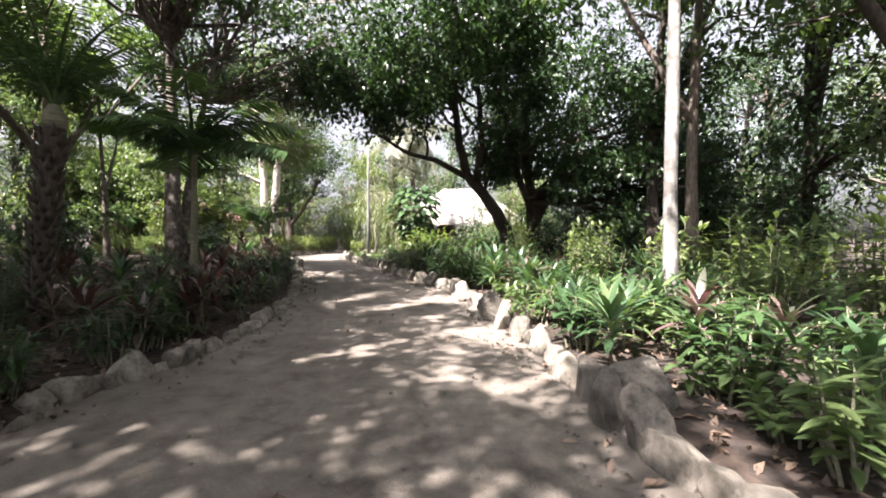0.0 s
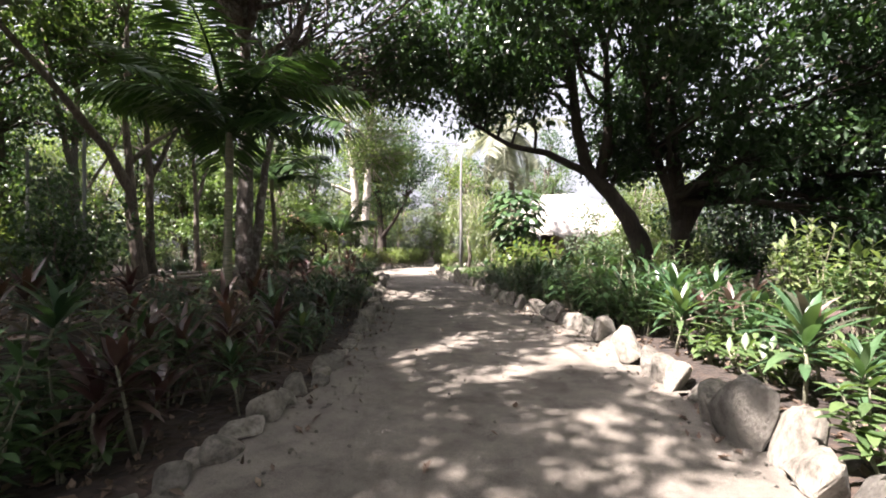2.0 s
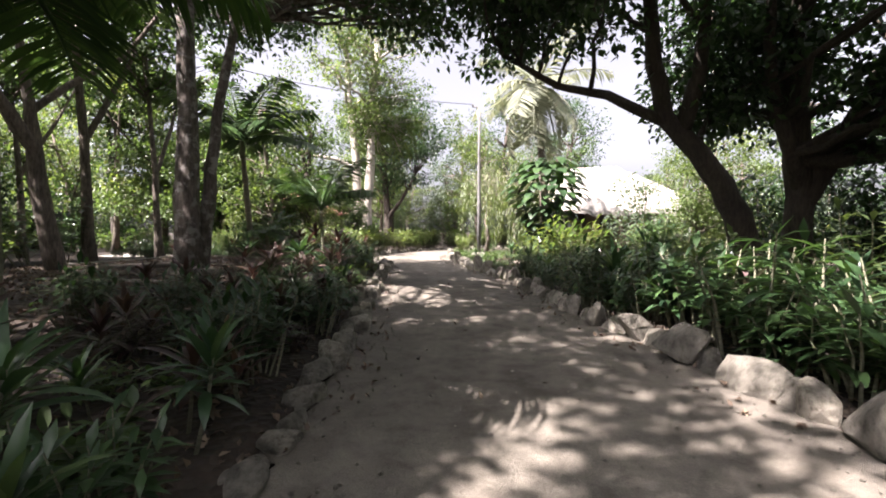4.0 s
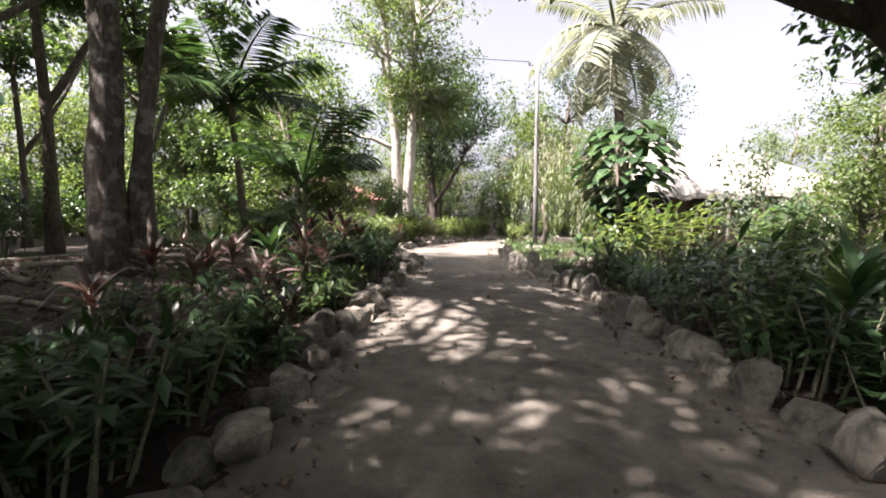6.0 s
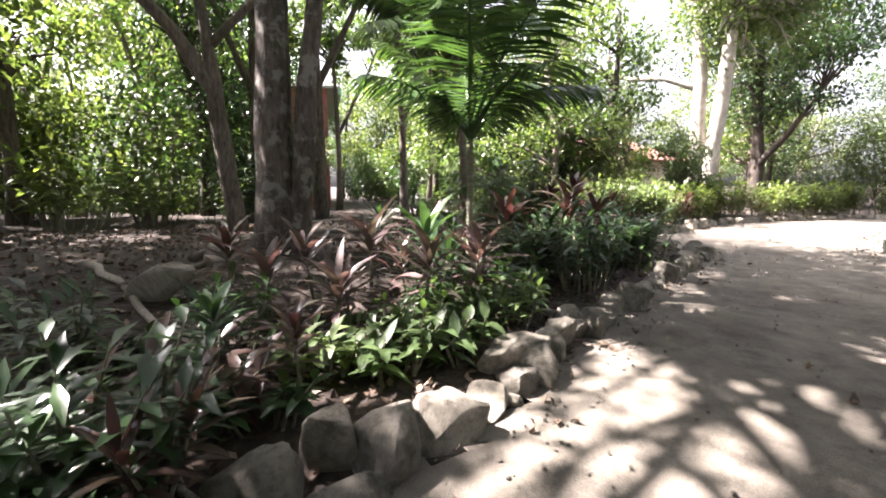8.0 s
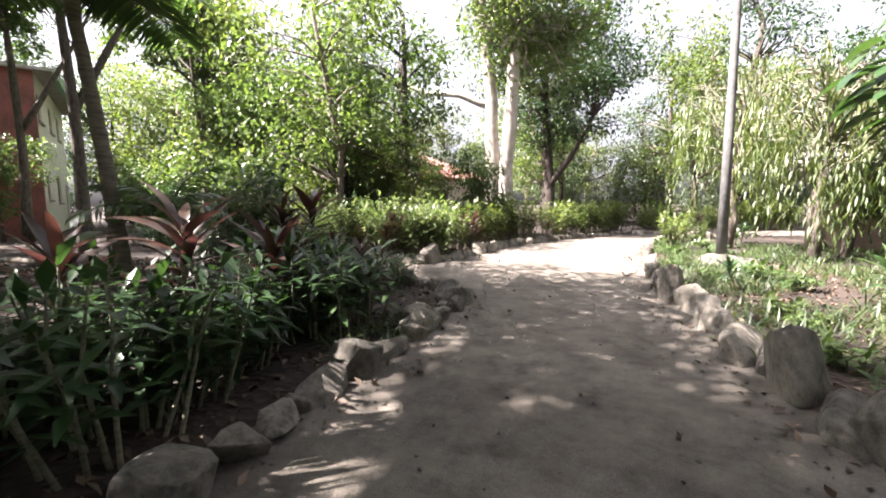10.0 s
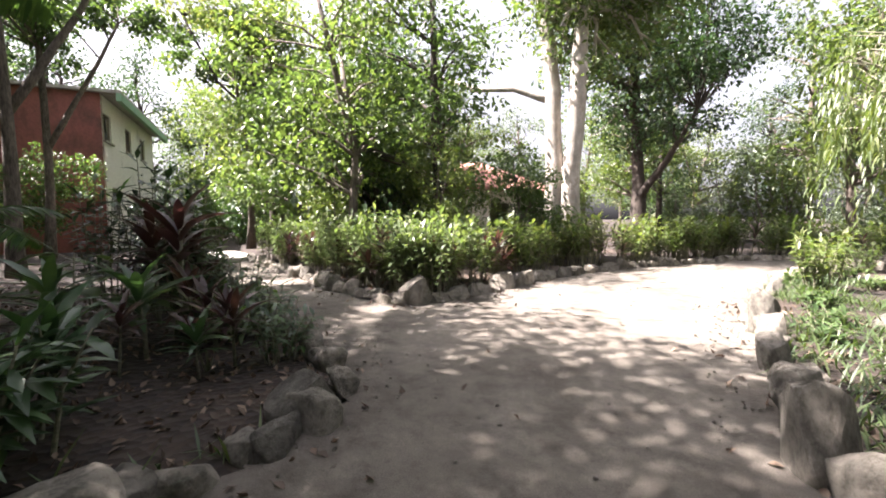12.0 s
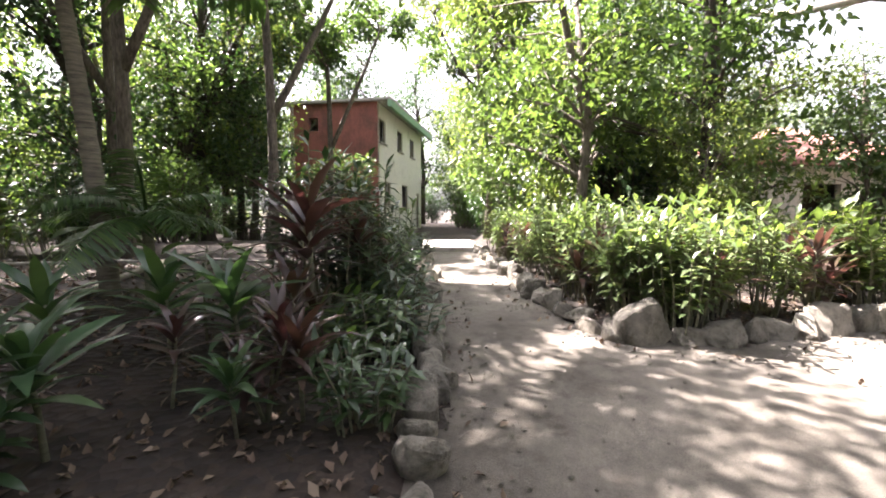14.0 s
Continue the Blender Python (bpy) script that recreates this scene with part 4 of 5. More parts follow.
palm("coconut_palm", "tall coconut palm with bleached drooping fronds, coloured paler for sun glare", (-1.6, 24.6, 0.08), (-2.0, 25.0, 7.3), 0.18, 0.12, BARK_GREY, 20, 3.1, 5, shaft=0.2, low=-60, mats=FRONDS_PALE)

palm("feather_palm", "small sunlit palm behind the hedge with upright fronds", (-18.6, 25.6, 0.08), (-18.5, 25.6, 2.7), 0.12, 0.1, BARK_PALM, 13, 2.1, 6, shaft=0.3, low=0)
palm("feather_palm", "young palm with low spreading fronds beside the litter", (-10.4, 18.3, 0.4), (-10.4, 18.3, 1.1), 0.06, 0.05, BARK_CANE, 9, 1.0, 8, shaft=0.15, low=10)


# ---- buildings ----
def wall_with_openings(s, a, b, z0, z1, thick, openings):
    """A wall from a to b with real holes: openings as (start, end, bottom, top) along it."""
    a, b = Vector((*a, 0)), Vector((*b, 0))
    d = (b - a).normalized()
    m = Matrix.Translation(a) @ d.to_track_quat("X", "Z").to_matrix().to_4x4()
    length = (b - a).length
    us = sorted({0, length, *[o[0] for o in openings], *[o[1] for o in openings]})
    for u0, u1 in zip(us, us[1:]):
        holes = sorted((o[2], o[3]) for o in openings if o[0] < (u0 + u1) / 2 < o[1])
        z = z0
        for h0, h1 in holes:
            if h0 > z:
                s.box((u0, 0, z), (u1, thick, h0), m)
            z = h1
        if z < z1:
            s.box((u0, 0, z), (u1, thick, z1), m)
    return m


def two_storey_house():
    root = thing("house", "abandoned two-storey house with faded red and stained white walls", "house", "", pose(0, 0, 0))
    corner, far = Vector((-27.0, 19.4)), Vector((-36.3, 21.75))
    d = (far - corner).normalized()
    n = Vector((d.y, -d.x))
    if n.y > 0:
        n = -n
    side = corner + n * 4.6
    back = far + n * 4.6
    red, white, rear = Shape(), Shape(), Shape()
    openings = [(1.0, 1.5, 5.3, 5.95), (0.9, 1.6, 1.5, 2.6)]
    wall_with_openings(red, side, corner, 0, 6.8, 0.2, openings)
    wo = [(0.25, 1.3, 4.75, 5.9), (3.5, 4.6, 4.75, 5.9), (6.4, 7.5, 4.75, 5.9), (1.0, 2.1, 1.6, 2.85), (4.4, 5.8, 1.5, 2.85), (8.0, 8.9, 0.05, 2.5)]
    m = wall_with_openings(white, corner + d * 0.004, far, 0, 6.6, 0.2, wo)
    wall_with_openings(rear, far, back, 0, 6.6, 0.2, [])
    wall_with_openings(rear, back, side, 0, 6.6, 0.2, [])
    part("wall", red.mesh("red_wall", RED_PLASTER, False, True), root, "faded red plaster gable wall")
    part("wall", white.mesh("white_wall", WHITE_PLASTER, False, True), root, "stained white plaster long wall")
    part("wall", rear.mesh("rear_walls", WHITE_PLASTER, False, True), root)
    for u0, u1, z0, z1 in wo:
        fr = Shape()
        for lo, hi in (((u0, 0.06, z0), (u0 + 0.06, 0.14, z1)), ((u1 - 0.06, 0.06, z0), (u1, 0.14, z1)), ((u0 + 0.06, 0.06, z1 - 0.06), (u1 - 0.06, 0.14, z1)), ((u0 + 0.06, 0.06, z0), (u1 - 0.06, 0.14, z0 + 0.06))):
            fr.box(lo, hi, m)
        w = part("doorway" if z0 < 0.5 else "window", fr.mesh("window_frame", WOOD_DEAD, False, True), root, "weathered grey wooden frame")
        if z0 > 0.5:
            sl = Shape()
            sl.box((u0 - 0.08, -0.09, z0 - 0.08), (u1 + 0.08, -0.003, z0), m)
            part("sill", sl.mesh("sill", CONCRETE, False), w)
    roof = Shape()
    length = (far - corner).length
    roof.box((-0.25, -0.75, 6.62), (length + 0.3, 5.0, 6.74), m)
    part("roof", roof.mesh("house_roof", CONCRETE, False), root, "flat grey concrete roof slab")
    eave = Shape()
    eave.box((-0.27, -0.78, 6.3), (length + 0.3, -0.6, 6.615), m)
    part("eave", eave.mesh("eave", GREEN_PAINT, False), root, "faded green eave board")
    floor = Shape()
    floor.box((0.2, 0.22, 3.1), (length - 0.2, 4.4, 3.3), m)
    part("floor_slab", floor.mesh("slab", CONCRETE, False), root)
    return root


two_storey_house()


def bungalow():
    root = thing("bungalow", "low cream bungalow with dull red roof behind the trees", "house")
    w, x0, x1, y0, y1 = Shape(), -26.0, -17.4, 31.0, 36.0
    wall_with_openings(w, (x0, y0), (x1, y0), 0, 2.6, 0.18, [(1.0, 2.0, 1.0, 2.1), (3.4, 4.3, 0.05, 2.1), (5.6, 6.8, 1.0, 2.1)])
    wall_with_openings(w, (x1, y0 + 0.2), (x1, y1), 0, 2.6, 0.18, [(1.2, 2.4, 1.0, 2.1)])
    wall_with_openings(w, (x1, y1), (x0, y1), 0, 2.6, 0.18, [])
    wall_with_openings(w, (x0, y1), (x0, y0 + 0.2), 0, 2.6, 0.18, [])
    part("wall", w.mesh("bungalow_wall", CREAM_PLASTER, False, True), root)
    r = Shape()
    a = [(x0 - 0.8, y0 - 1.2, 2.55), (x1 + 0.8, y0 - 1.2, 2.55), (x1 + 0.8, y1 + 0.6, 2.55), (x0 - 0.8, y1 + 0.6, 2.55), (x0 + 2, 33.5, 4.0), (x1 - 2, 33.5, 4.0)]
    a += [(p[0], p[1], p[2] + 0.14) for p in a]
    r.add(a, [(6, 7, 11, 10), (7, 8, 11), (8, 9, 10, 11), (9, 6, 10), (0, 4, 5, 1), (1, 5, 2), (2, 5, 4, 3), (3, 4, 0), (0, 1, 7, 6), (1, 2, 8, 7), (2, 3, 9, 8), (3, 0, 6, 9)])
    part("roof", r.mesh("bungalow_roof", ROOF_RED, False), root, "dull red hipped roof")
    for x in (-25.4, -22.9, -20.4, -17.8):
        p = Shape()
        p.tube([(x, 30.1, 0), (x, 30.1, 2.6)], [0.07, 0.07], 8)
        part("post", p.mesh("post", WOOD_DEAD), root)


bungalow()


def palapa():
    root = thing("palapa", "pink-walled hut with wide bleached thatch roof", "hut")
    w, x0, x1, y0, y1 = Shape(), -2.6, 5.2, 31.2, 37.0
    wall_with_openings(w, (x0, y0), (x1, y0), 0, 2.5, 0.2, [(0.3, 1.7, 0.9, 2.3), (1.9, 3.2, 0.9, 2.3), (3.9, 4.9, 0.05, 2.2), (5.6, 7.2, 0.9, 2.3)])
    wall_with_openings(w, (x1, y0 + 0.22), (x1, y1), 0, 2.5, 0.2, [])
    wall_with_openings(w, (x1, y1), (x0, y1), 0, 2.5, 0.2, [])
    wall_with_openings(w, (x0, y1), (x0, y0 + 0.22), 0, 2.5, 0.2, [(1.5, 2.8, 1.0, 2.2)])
    part("wall", w.mesh("palapa_wall", PINK_PLASTER, False, True), root, "dusty pink plaster wall")
    rng = random.Random(5)
    for face in range(4):
        s = Shape()
        corners = [(x0 - 1.2, y0 - 1.4), (x1 + 1.2, y0 - 1.4), (x1 + 1.2, y1 + 1.2), (x0 - 1.2, y1 + 1.2)]
        ridge = [(x0 + 2.6, 34.2), (x1 - 2.6, 34.2)]
        a, b = Vector((*corners[face], 2.45)), Vector((*corners[(face + 1) % 4], 2.45))
        ra, rb = [(ridge[0], ridge[1]), (ridge[1], ridge[1]), (ridge[1], ridge[0]), (ridge[0], ridge[0])][face]
        c, e = Vector((*ra, 5.2)), Vector((*rb, 5.2))
        n, rows = 28, 9
        pts = []
        for j in range(rows + 1):
            u = j / rows
            for i in range(n + 1):
                p = a.lerp(b, i / n).lerp(c.lerp(e, i / n), u)
                p.z += rng.uniform(-0.05, 0.05) + (0.07 if j % 2 else 0) - (rng.uniform(0, 0.16) if j == 0 else 0)
                pts.append(p)
        m = len(pts)
        low = [p - Vector((0, 0, 0.22)) for p in pts]
        quads = [(j * (n + 1) + i, j * (n + 1) + i + 1, (j + 1) * (n + 1) + i + 1, (j + 1) * (n + 1) + i) for j in range(rows) for i in range(n)]
        s.add(pts + low, quads + [tuple(m + k for k in reversed(q)) for q in quads] + [(i + 1, i, m + i, m + i + 1) for i in range(n)])
        part("roof", s.mesh("thatch", THATCH, False), root, "bleached palm thatch slope")
    for x in (-3.2, -0.4, 2.6, 5.6):
        p = Shape()
        p.tube([(x, 30.2, 0), (x, 30.2, 2.7)], [0.08, 0.07], 8, True, 0.2)
        part("post", p.mesh("post", WOOD_DEAD), root)


palapa()


# ---- lamp pole and cable ----
pole = thing("lamp_pole", "slender grey pole standing on a small mound", "pole", "", pose(-4.7, 26.3, 0))
s = Shape()
s.tube([(0, 0, 0), (0, 0, 2.6), (0.0, 0, 5), (0.02, 0, 7.4)], [0.1, 0.085, 0.07, 0.055], 10)
part("shaft", s.mesh("shaft", POLE_GREY), pole)
s = Shape()
s.box((-0.3, -0.02, 7.15), (0.15, 0.02, 7.2))
s.tube([(-0.3, 0, 7.2), (-0.3, 0, 7.32)], [0.05, 0.03], 8)
part("bracket", s.mesh("bracket", POLE_GREY), pole)
cable = Shape()
pts = [Vector((-5.0, 26.3, 7.3)).lerp(Vector((-20, 12, 9.5)), i / 16) - Vector((0, 0, 1.3 * math.sin(math.pi * i / 16))) for i in range(17)]
cable.tube(pts, [0.014] * 17, 5)
tagged(new("cable", cable.mesh("cable", WIRE)), "thin black overhead cable tied to the pole", "cable")
mound = new("boulder", stone_mesh(33, 0.6, 0.5, 0.22))
mound.matrix_basis = pose(-4.6, 26.2, 0.0)
tagged(mound, "low rounded stone at the foot of the pole", "stone")


# ---- woods behind ----
def wood_tree(seed, tall, wide, leaves, leaf, mat, bark, r):
    rng = random.Random(seed)
    top = (rng.uniform(-0.8, 0.8), rng.uniform(-0.8, 0.8), tall * 0.8)
    k = (rng.uniform(-0.3, 0.3), rng.uniform(-0.3, 0.3), tall * 0.35)
    fork = (rng.uniform(-1.5, 1.5), rng.uniform(-1.5, 1.5), tall * 0.7)
    return tree("woodland_tree", "", [[(0, 0, -0.1), k, top], [k, fork]], r, [((0, 0, tall * 0.72), (wide, wide, tall * 0.28)), ((rng.uniform(-1, 1), rng.uniform(-1, 1), tall * 0.4), (wide * 0.85, wide * 0.85, tall * 0.22))], 40, leaves, leaf, bark, mat, seed, wide * 0.3, low=tall * 0.18, limb_step=2, limb_seg=4, twig_count=1)


WOODS = [
    (wood_tree(201, 9, 2.6, 5000, 0.19, GREEN_MID, BARK_DARK, 0.16), "woodland tree with mid-green leaves and dark trunk"),
    (wood_tree(202, 11, 3.0, 5000, 0.19, GREEN_DARK, BARK_DARK, 0.2), "tall dark green woodland tree"),
    (wood_tree(203, 8, 2.6, 5200, 0.18, GREEN_LIGHT, BARK_GREY, 0.13), "sunlit yellow-green woodland tree with slim grey trunk"),
    (wood_tree(204, 10, 2.8, 5000, 0.19, GREEN_GREY, BARK_GREY, 0.17), "grey-green woodland tree with pale trunk"),
    (wood_tree(205, 6, 2.2, 5000, 0.19, GREEN_MID, BARK_GREY, 0.09), "small bushy understorey tree"),
]
BRUSH = [leafy_shrub(301 + i, (GREEN_MID, GREEN_DARK, GREEN_LIGHT)[i % 3], 1.6, 1.0, 17, 11, 0.36, 0.12, "brush") for i in range(3)]


def forest(x0, x1, y0, y1, count, kinds, seed, gap, clear=(), scale=(0.85, 1.25)):
    rng, done = random.Random(seed), []
    for _ in range(count * 12):
        if len(done) >= count:
            break
        x, y = rng.uniform(x0, x1), rng.uniform(y0, y1)
        if any((x - a) ** 2 + (y - b) ** 2 < gap * gap for a, b in done) or edge_distance(x, y) < 1.5:
            continue
        if any(a < x < b and c < y < d for a, b, c, d in clear):
            continue
        done.append((x, y))
        proto, label = WOODS[rng.choice(kinds)]
        ob = copy_thing(proto, pose(x, y, 0.05, 0, 0, rng.uniform(0, 360)))
        k = rng.uniform(*scale)
        ob.scale = (k, k, k * rng.uniform(0.9, 1.15))
        tagged(ob, label, "tree", "woodland")


WOODS.append((tree("woodland_tree", "", [[(0, 0, -0.1), (0.15, 0.1, 4), (0.1, 0.3, 9)], (0.6, [(0.15, 0.1, 4), (1.2, -0.6, 6.5), (2, -1, 8.5)])], 0.17, [((0, 0, 9), (3.7, 3.7, 1.6))], 34, 6200, 0.235, BARK_GREY, GREEN_MID, 206, 0.58, low=4.5, limb_step=2, limb_seg=5, twig_count=1), "tall slim tree with high spreading canopy"))
VISTA = (-27, -13, 14.8, 23.4)
HOUSES = [VISTA, (-42, -24.5, 13.5, 24.5), (-27, -15, 28.5, 38), (-6, 9, 28, 39), (-16, -11.5, 28, 42)]
forest(-30, -14, 3, 16, 10, [0, 2, 2, 3, 4], 401, 3.0, HOUSES)
forest(-24, -13, 24, 30, 7, [2, 0, 4, 2], 402, 2.6, HOUSES)
forest(-50, -28, -4, 48, 13, [0, 1, 2, 3], 403, 3.6, HOUSES, (1.0, 1.5))
forest(-28, 14, 42, 62, 18, [2, 3, 0, 3, 1], 404, 3.8, HOUSES, (1.0, 1.5))
forest(5.5, 24, 8, 30, 11, [1, 0, 1, 3], 405, 3.4, HOUSES)
# The next two stands are out of view, added only for their shade.
forest(9, 26, -8, 8, 5, [1, 0, 3], 406, 3.6, HOUSES)
forest(-16, -8, -14, 1, 6, [1, 0, 1], 407, 3.2, HOUSES, (0.9, 1.2))


def single_trees(kind, spots):
    proto, label = WOODS[kind]
    for x, y, k in spots:
        ob = copy_thing(proto, pose(x, y, 0.05, 0, 0, x * 61 + y * 17))
        ob.scale = (k, k, k)
        tagged(ob, label, "tree", "woodland")


# High canopies, mostly out of view, added to dapple the walk and cut skylight.
single_trees(5, [(-6.5, -5.5, 1.0), (-8.6, -1.6, 1.0), (-4.6, -9.5, 1.05), (-10, 2.4, 1.0), (-7.2, 1.4, 0.9), (-11.8, 4.6, 1.0), (-13.2, 9.0, 1.0), (-14.2, 15.6, 0.95), (-21, 18.1, 0.85), (-24.5, 24.4, 0.95), (-14.6, 18.2, 0.78), (2.3, -0.8, 0.95), (-6.3, -2.9, 0.9), (-5.3, 0.8, 0.85), (-16.2, 14.3, 0.95), (-6.6, 4.2, 1.0), (-9.2, 6.6, 0.95), (5.2, 2.4, 0.95), (4.8, -3.2, 1.0), (6.2, 10.4, 1.0), (-3.5, -4.5, 0.95)])
single_trees(2, [(-15.2, 28.4, 0.7), (-13.4, 26.4, 0.45), (3.6, 22.6, 0.62), (5.6, 24.8, 0.7), (-23, 26, 1.35), (-38, 27, 1.4), (-30, 26, 1.2)])
single_trees(1, [(-17.2, 26.6, 0.72), (-17.2, 13.0, 0.95), (-21.2, 13.9, 1.0), (-26, 12.6, 1.0), (-18, 28.6, 0.8), (-26.5, 26, 1.1), (-20.6, 28.8, 0.75), (-41, 17, 1.3), (-44, 22, 1.3), (-30, 13.2, 1.15), (-22.8, 14.4, 0.85)])
single_trees(0, [(-19.8, 25.4, 0.95), (-45, 25.5, 1.4), (-40, 13, 1.3), (-33.5, 14.6, 1.1), (-20.5, 13.8, 0.9)])
single_trees(4, [(-12.4, 28.6, 0.6), (-24.5, 17.9, 0.7)])


def brushwood(x0, x1, y0, y1, count, seed, clear=(), scale=(0.7, 1.2), keep=1.3):
    rng, n = random.Random(seed), 0
    for _ in range(count * 10):
        if n >= count:
            break
        x, y = rng.uniform(x0, x1), rng.uniform(y0, y1)
        if edge_distance(x, y) < keep or any(a < x < b and c < y < d for a, b, c, d in clear):
            continue
        n += 1
        place(BRUSH[rng.randrange(3)], x, y, rng.uniform(0, 360), rng.uniform(*scale), ("leafy green undergrowth bush", "dark green undergrowth bush", "yellow-green leafy undergrowth bush")[n % 3], "undergrowth")


brushwood(-32, -13.5, 2, 20, 34, 501, HOUSES)
brushwood(-26, -12, 25, 31, 24, 502, HOUSES[:2])
brushwood(-30, 6, 44, 52, 16, 503)
brushwood(4, 18, 4, 29, 28, 504, HOUSES)
brushwood(-44, -30, 4, 40, 16, 505, HOUSES)
brushwood(-2.5, 4, 18, 27, 10, 506)



def thicket_proto(seed, mat):
    rng, nrng = random.Random(seed), np.random.default_rng(seed)
    root = thing("thicket", "", "bush")
    s, cs = Shape(), []
    for k in range(9):
        a, r = k * 2.4, rng.uniform(0.4, 1.7)
        top = Vector((math.cos(a) * r, math.sin(a) * r, rng.uniform(1.6, 4.6)))
        s.tube(limb_points((top.x * 0.3, top.y * 0.3, -0.1), top, rng, 0.2, 4), [0.05, 0.04, 0.03, 0.02, 0.01], 5, False)
        cs += [tuple(top * u + Vector((rng.gauss(0, 0.35), rng.gauss(0, 0.35), 0))) for u in (0.25, 0.45, 0.65, 0.85, 1)]
    tagged(part("branchwork", s.mesh("thicket_stems", BARK_GREY), root), kind="stuff")
    v, f = scatter_leaves(cs, 0.75, 2400, 0.215, nrng, 0.4, 0.3)
    tagged(part("foliage", leaf_mesh("thicket_leaves", mat, v, f), root), kind="stuff")
    return root


THICKET = [thicket_proto(601, GREEN_LIGHT), thicket_proto(602, GREEN_MID), thicket_proto(603, GREEN_GREY), thicket_proto(604, GREEN_DARK)]
THICKET_LABEL = ["tall yellow-green thicket at the woodland edge", "tall green thicket of slender stems", "grey-green thicket with hanging leaves", "dark green thicket under the trees"]


def thickets(x0, x1, y0, y1, count, kinds, seed, clear=(), scale=(0.75, 1.15), gap=1.8):
    rng, done = random.Random(seed), []
    for _ in range(count * 14):
        if len(done) >= count:
            break
        x, y = rng.uniform(x0, x1), rng.uniform(y0, y1)
        if any((x - a) ** 2 + (y - b) ** 2 < gap * gap for a, b in done) or edge_distance(x, y) < 2.2 or any(a < x < b and c < y < d for a, b, c, d in clear):
            continue
        done.append((x, y))
        k = rng.choice(kinds)
        place(THICKET[k], x, y, rng.uniform(0, 360), rng.uniform(*scale), THICKET_LABEL[k], "thickets")


thickets(-34, 14, 45, 52, 20, [0, 2, 2, 1], 611, HOUSES)
thickets(-42, -24, -6, 12, 11, [3, 1, 3, 2], 612, HOUSES)
thickets(-24, -15, 1, 14, 9, [1, 3, 3], 613, HOUSES, (0.5, 0.8))
thickets(-44, -17, 24.5, 31, 12, [0, 1, 0, 3], 614, HOUSES[:2] + [(-27, -16, 30, 38)])
thickets(9, 20, 4, 30, 11, [3, 3, 1], 615, HOUSES)
thickets(-48, -42, 12, 26, 6, [1, 0, 3], 616)
thickets(-5, 2, 38.5, 39.5, 2, [2], 617)
for x, y, k, f in [(2.6, 25.5, 2, 0.8), (5.4, 27.5, 0, 0.9), (8.6, 26.2, 2, 1.0), (6.2, 18.9, 3, 0.85), (7.5, 16.7, 3, 0.85), (8.9, 14.4, 3, 0.9), (5.2, 20.8, 3, 0.8), (9.2, 11.6, 3, 0.85), (-7.4, 7.9, 3, 0.45), (-16.4, 24.7, 0, 0.6), (-21.5, 12.5, 0, 0.8), (-17.6, 9.2, 0, 0.9)]:
    place(THICKET[k], x, y, x * 70, f, THICKET_LABEL[k], "thickets")

def draped_tree(x, y, tall, wide, seed):
    """A small tree hung with long leafy strands."""
    rng = random.Random(seed)
    root = thing("draped_tree", "pale green tree hung with long trailing leafy strands", "tree", "", pose(x, y, 0.05))
    wood, strand, leaf = Shape(), Shape(), Shape()
    wood.tube(limb_points((0, 0, -0.1), (0.2, 0.1, tall * 0.8), rng, 0.15, 5), [0.13, 0.11, 0.1, 0.08, 0.06, 0.04], 9, True, 0.2)
    for k in range(72):
        a, r = k * 2.4, wide * math.sqrt(rng.uniform(0.05, 1))
        top = Vector((math.cos(a) * r, math.sin(a) * r, tall * (1 - 0.35 * (r / wide) ** 2) * rng.uniform(0.75, 1)))
        strand.tube(limb_points((0.15, 0.1, tall * rng.uniform(0.4, 0.75)), top, rng, 0.15, 3, 0.2), [0.03, 0.022, 0.015, 0.008], 4, False)
        drop = rng.uniform(0.8, 2.6)
        for i in range(32):
            p = top + Vector((math.cos(a) * 0.15, math.sin(a) * 0.15, -drop)) * (i / 32) + Vector((rng.gauss(0, 0.07), rng.gauss(0, 0.07), 0))
            if p.z > 0.5:
                b = rng.uniform(0, 6.28)
                leaf.blade(p, (math.cos(b), math.sin(b), -0.9), rng.uniform(0.16, 0.3), 0.034, 1.3, 2, 0.2)
    part("trunk", wood.mesh("trunk", BARK_GREY), root)
    tagged(part("branchwork", strand.mesh("strands", BARK_CANE), root), kind="stuff")
    tagged(part("crown", leaf.mesh("strand_leaves", GREEN_LIGHT), root), kind="stuff")


draped_tree(-3.2, 28.3, 5.2, 1.5, 31)
draped_tree(-4.9, 30.2, 5.6, 1.6, 32)
draped_tree(-1.9, 28.0, 3.6, 1.3, 33)
draped_tree(-2.6, 29.4, 5.0, 1.6, 34)

# broad-leaved climber round the coconut trunk
vine = thing("climber", "large glossy broad-leaved climber wrapped round the palm trunk", "plant", "", pose(-1.6, 24.2, 0.08))
rng = random.Random(9)
c, st = Shape(), Shape()
for i in range(420):
    a, z = rng.uniform(0, 6.28), rng.uniform(0.5, 4.2)
    r = 0.3 + 1.05 * math.exp(-((z - 3.0) / 1.2) ** 2) * rng.uniform(0.5, 1.1)
    d = Vector((math.cos(a), math.sin(a), 0.1))
    c.blade(Vector((d.x * r, d.y * r, z)), d, rng.uniform(0.4, 0.7), rng.uniform(0.28, 0.46), rng.uniform(0.8, 1.6), 4, 0.12, 0.35)
for k in range(5):
    st.tube([(math.cos(k * 1.3 + z) * 0.2, math.sin(k * 1.3 + z) * 0.2, z) for z in np.linspace(-0.1, 3.6, 9)], [0.03] * 9, 6)
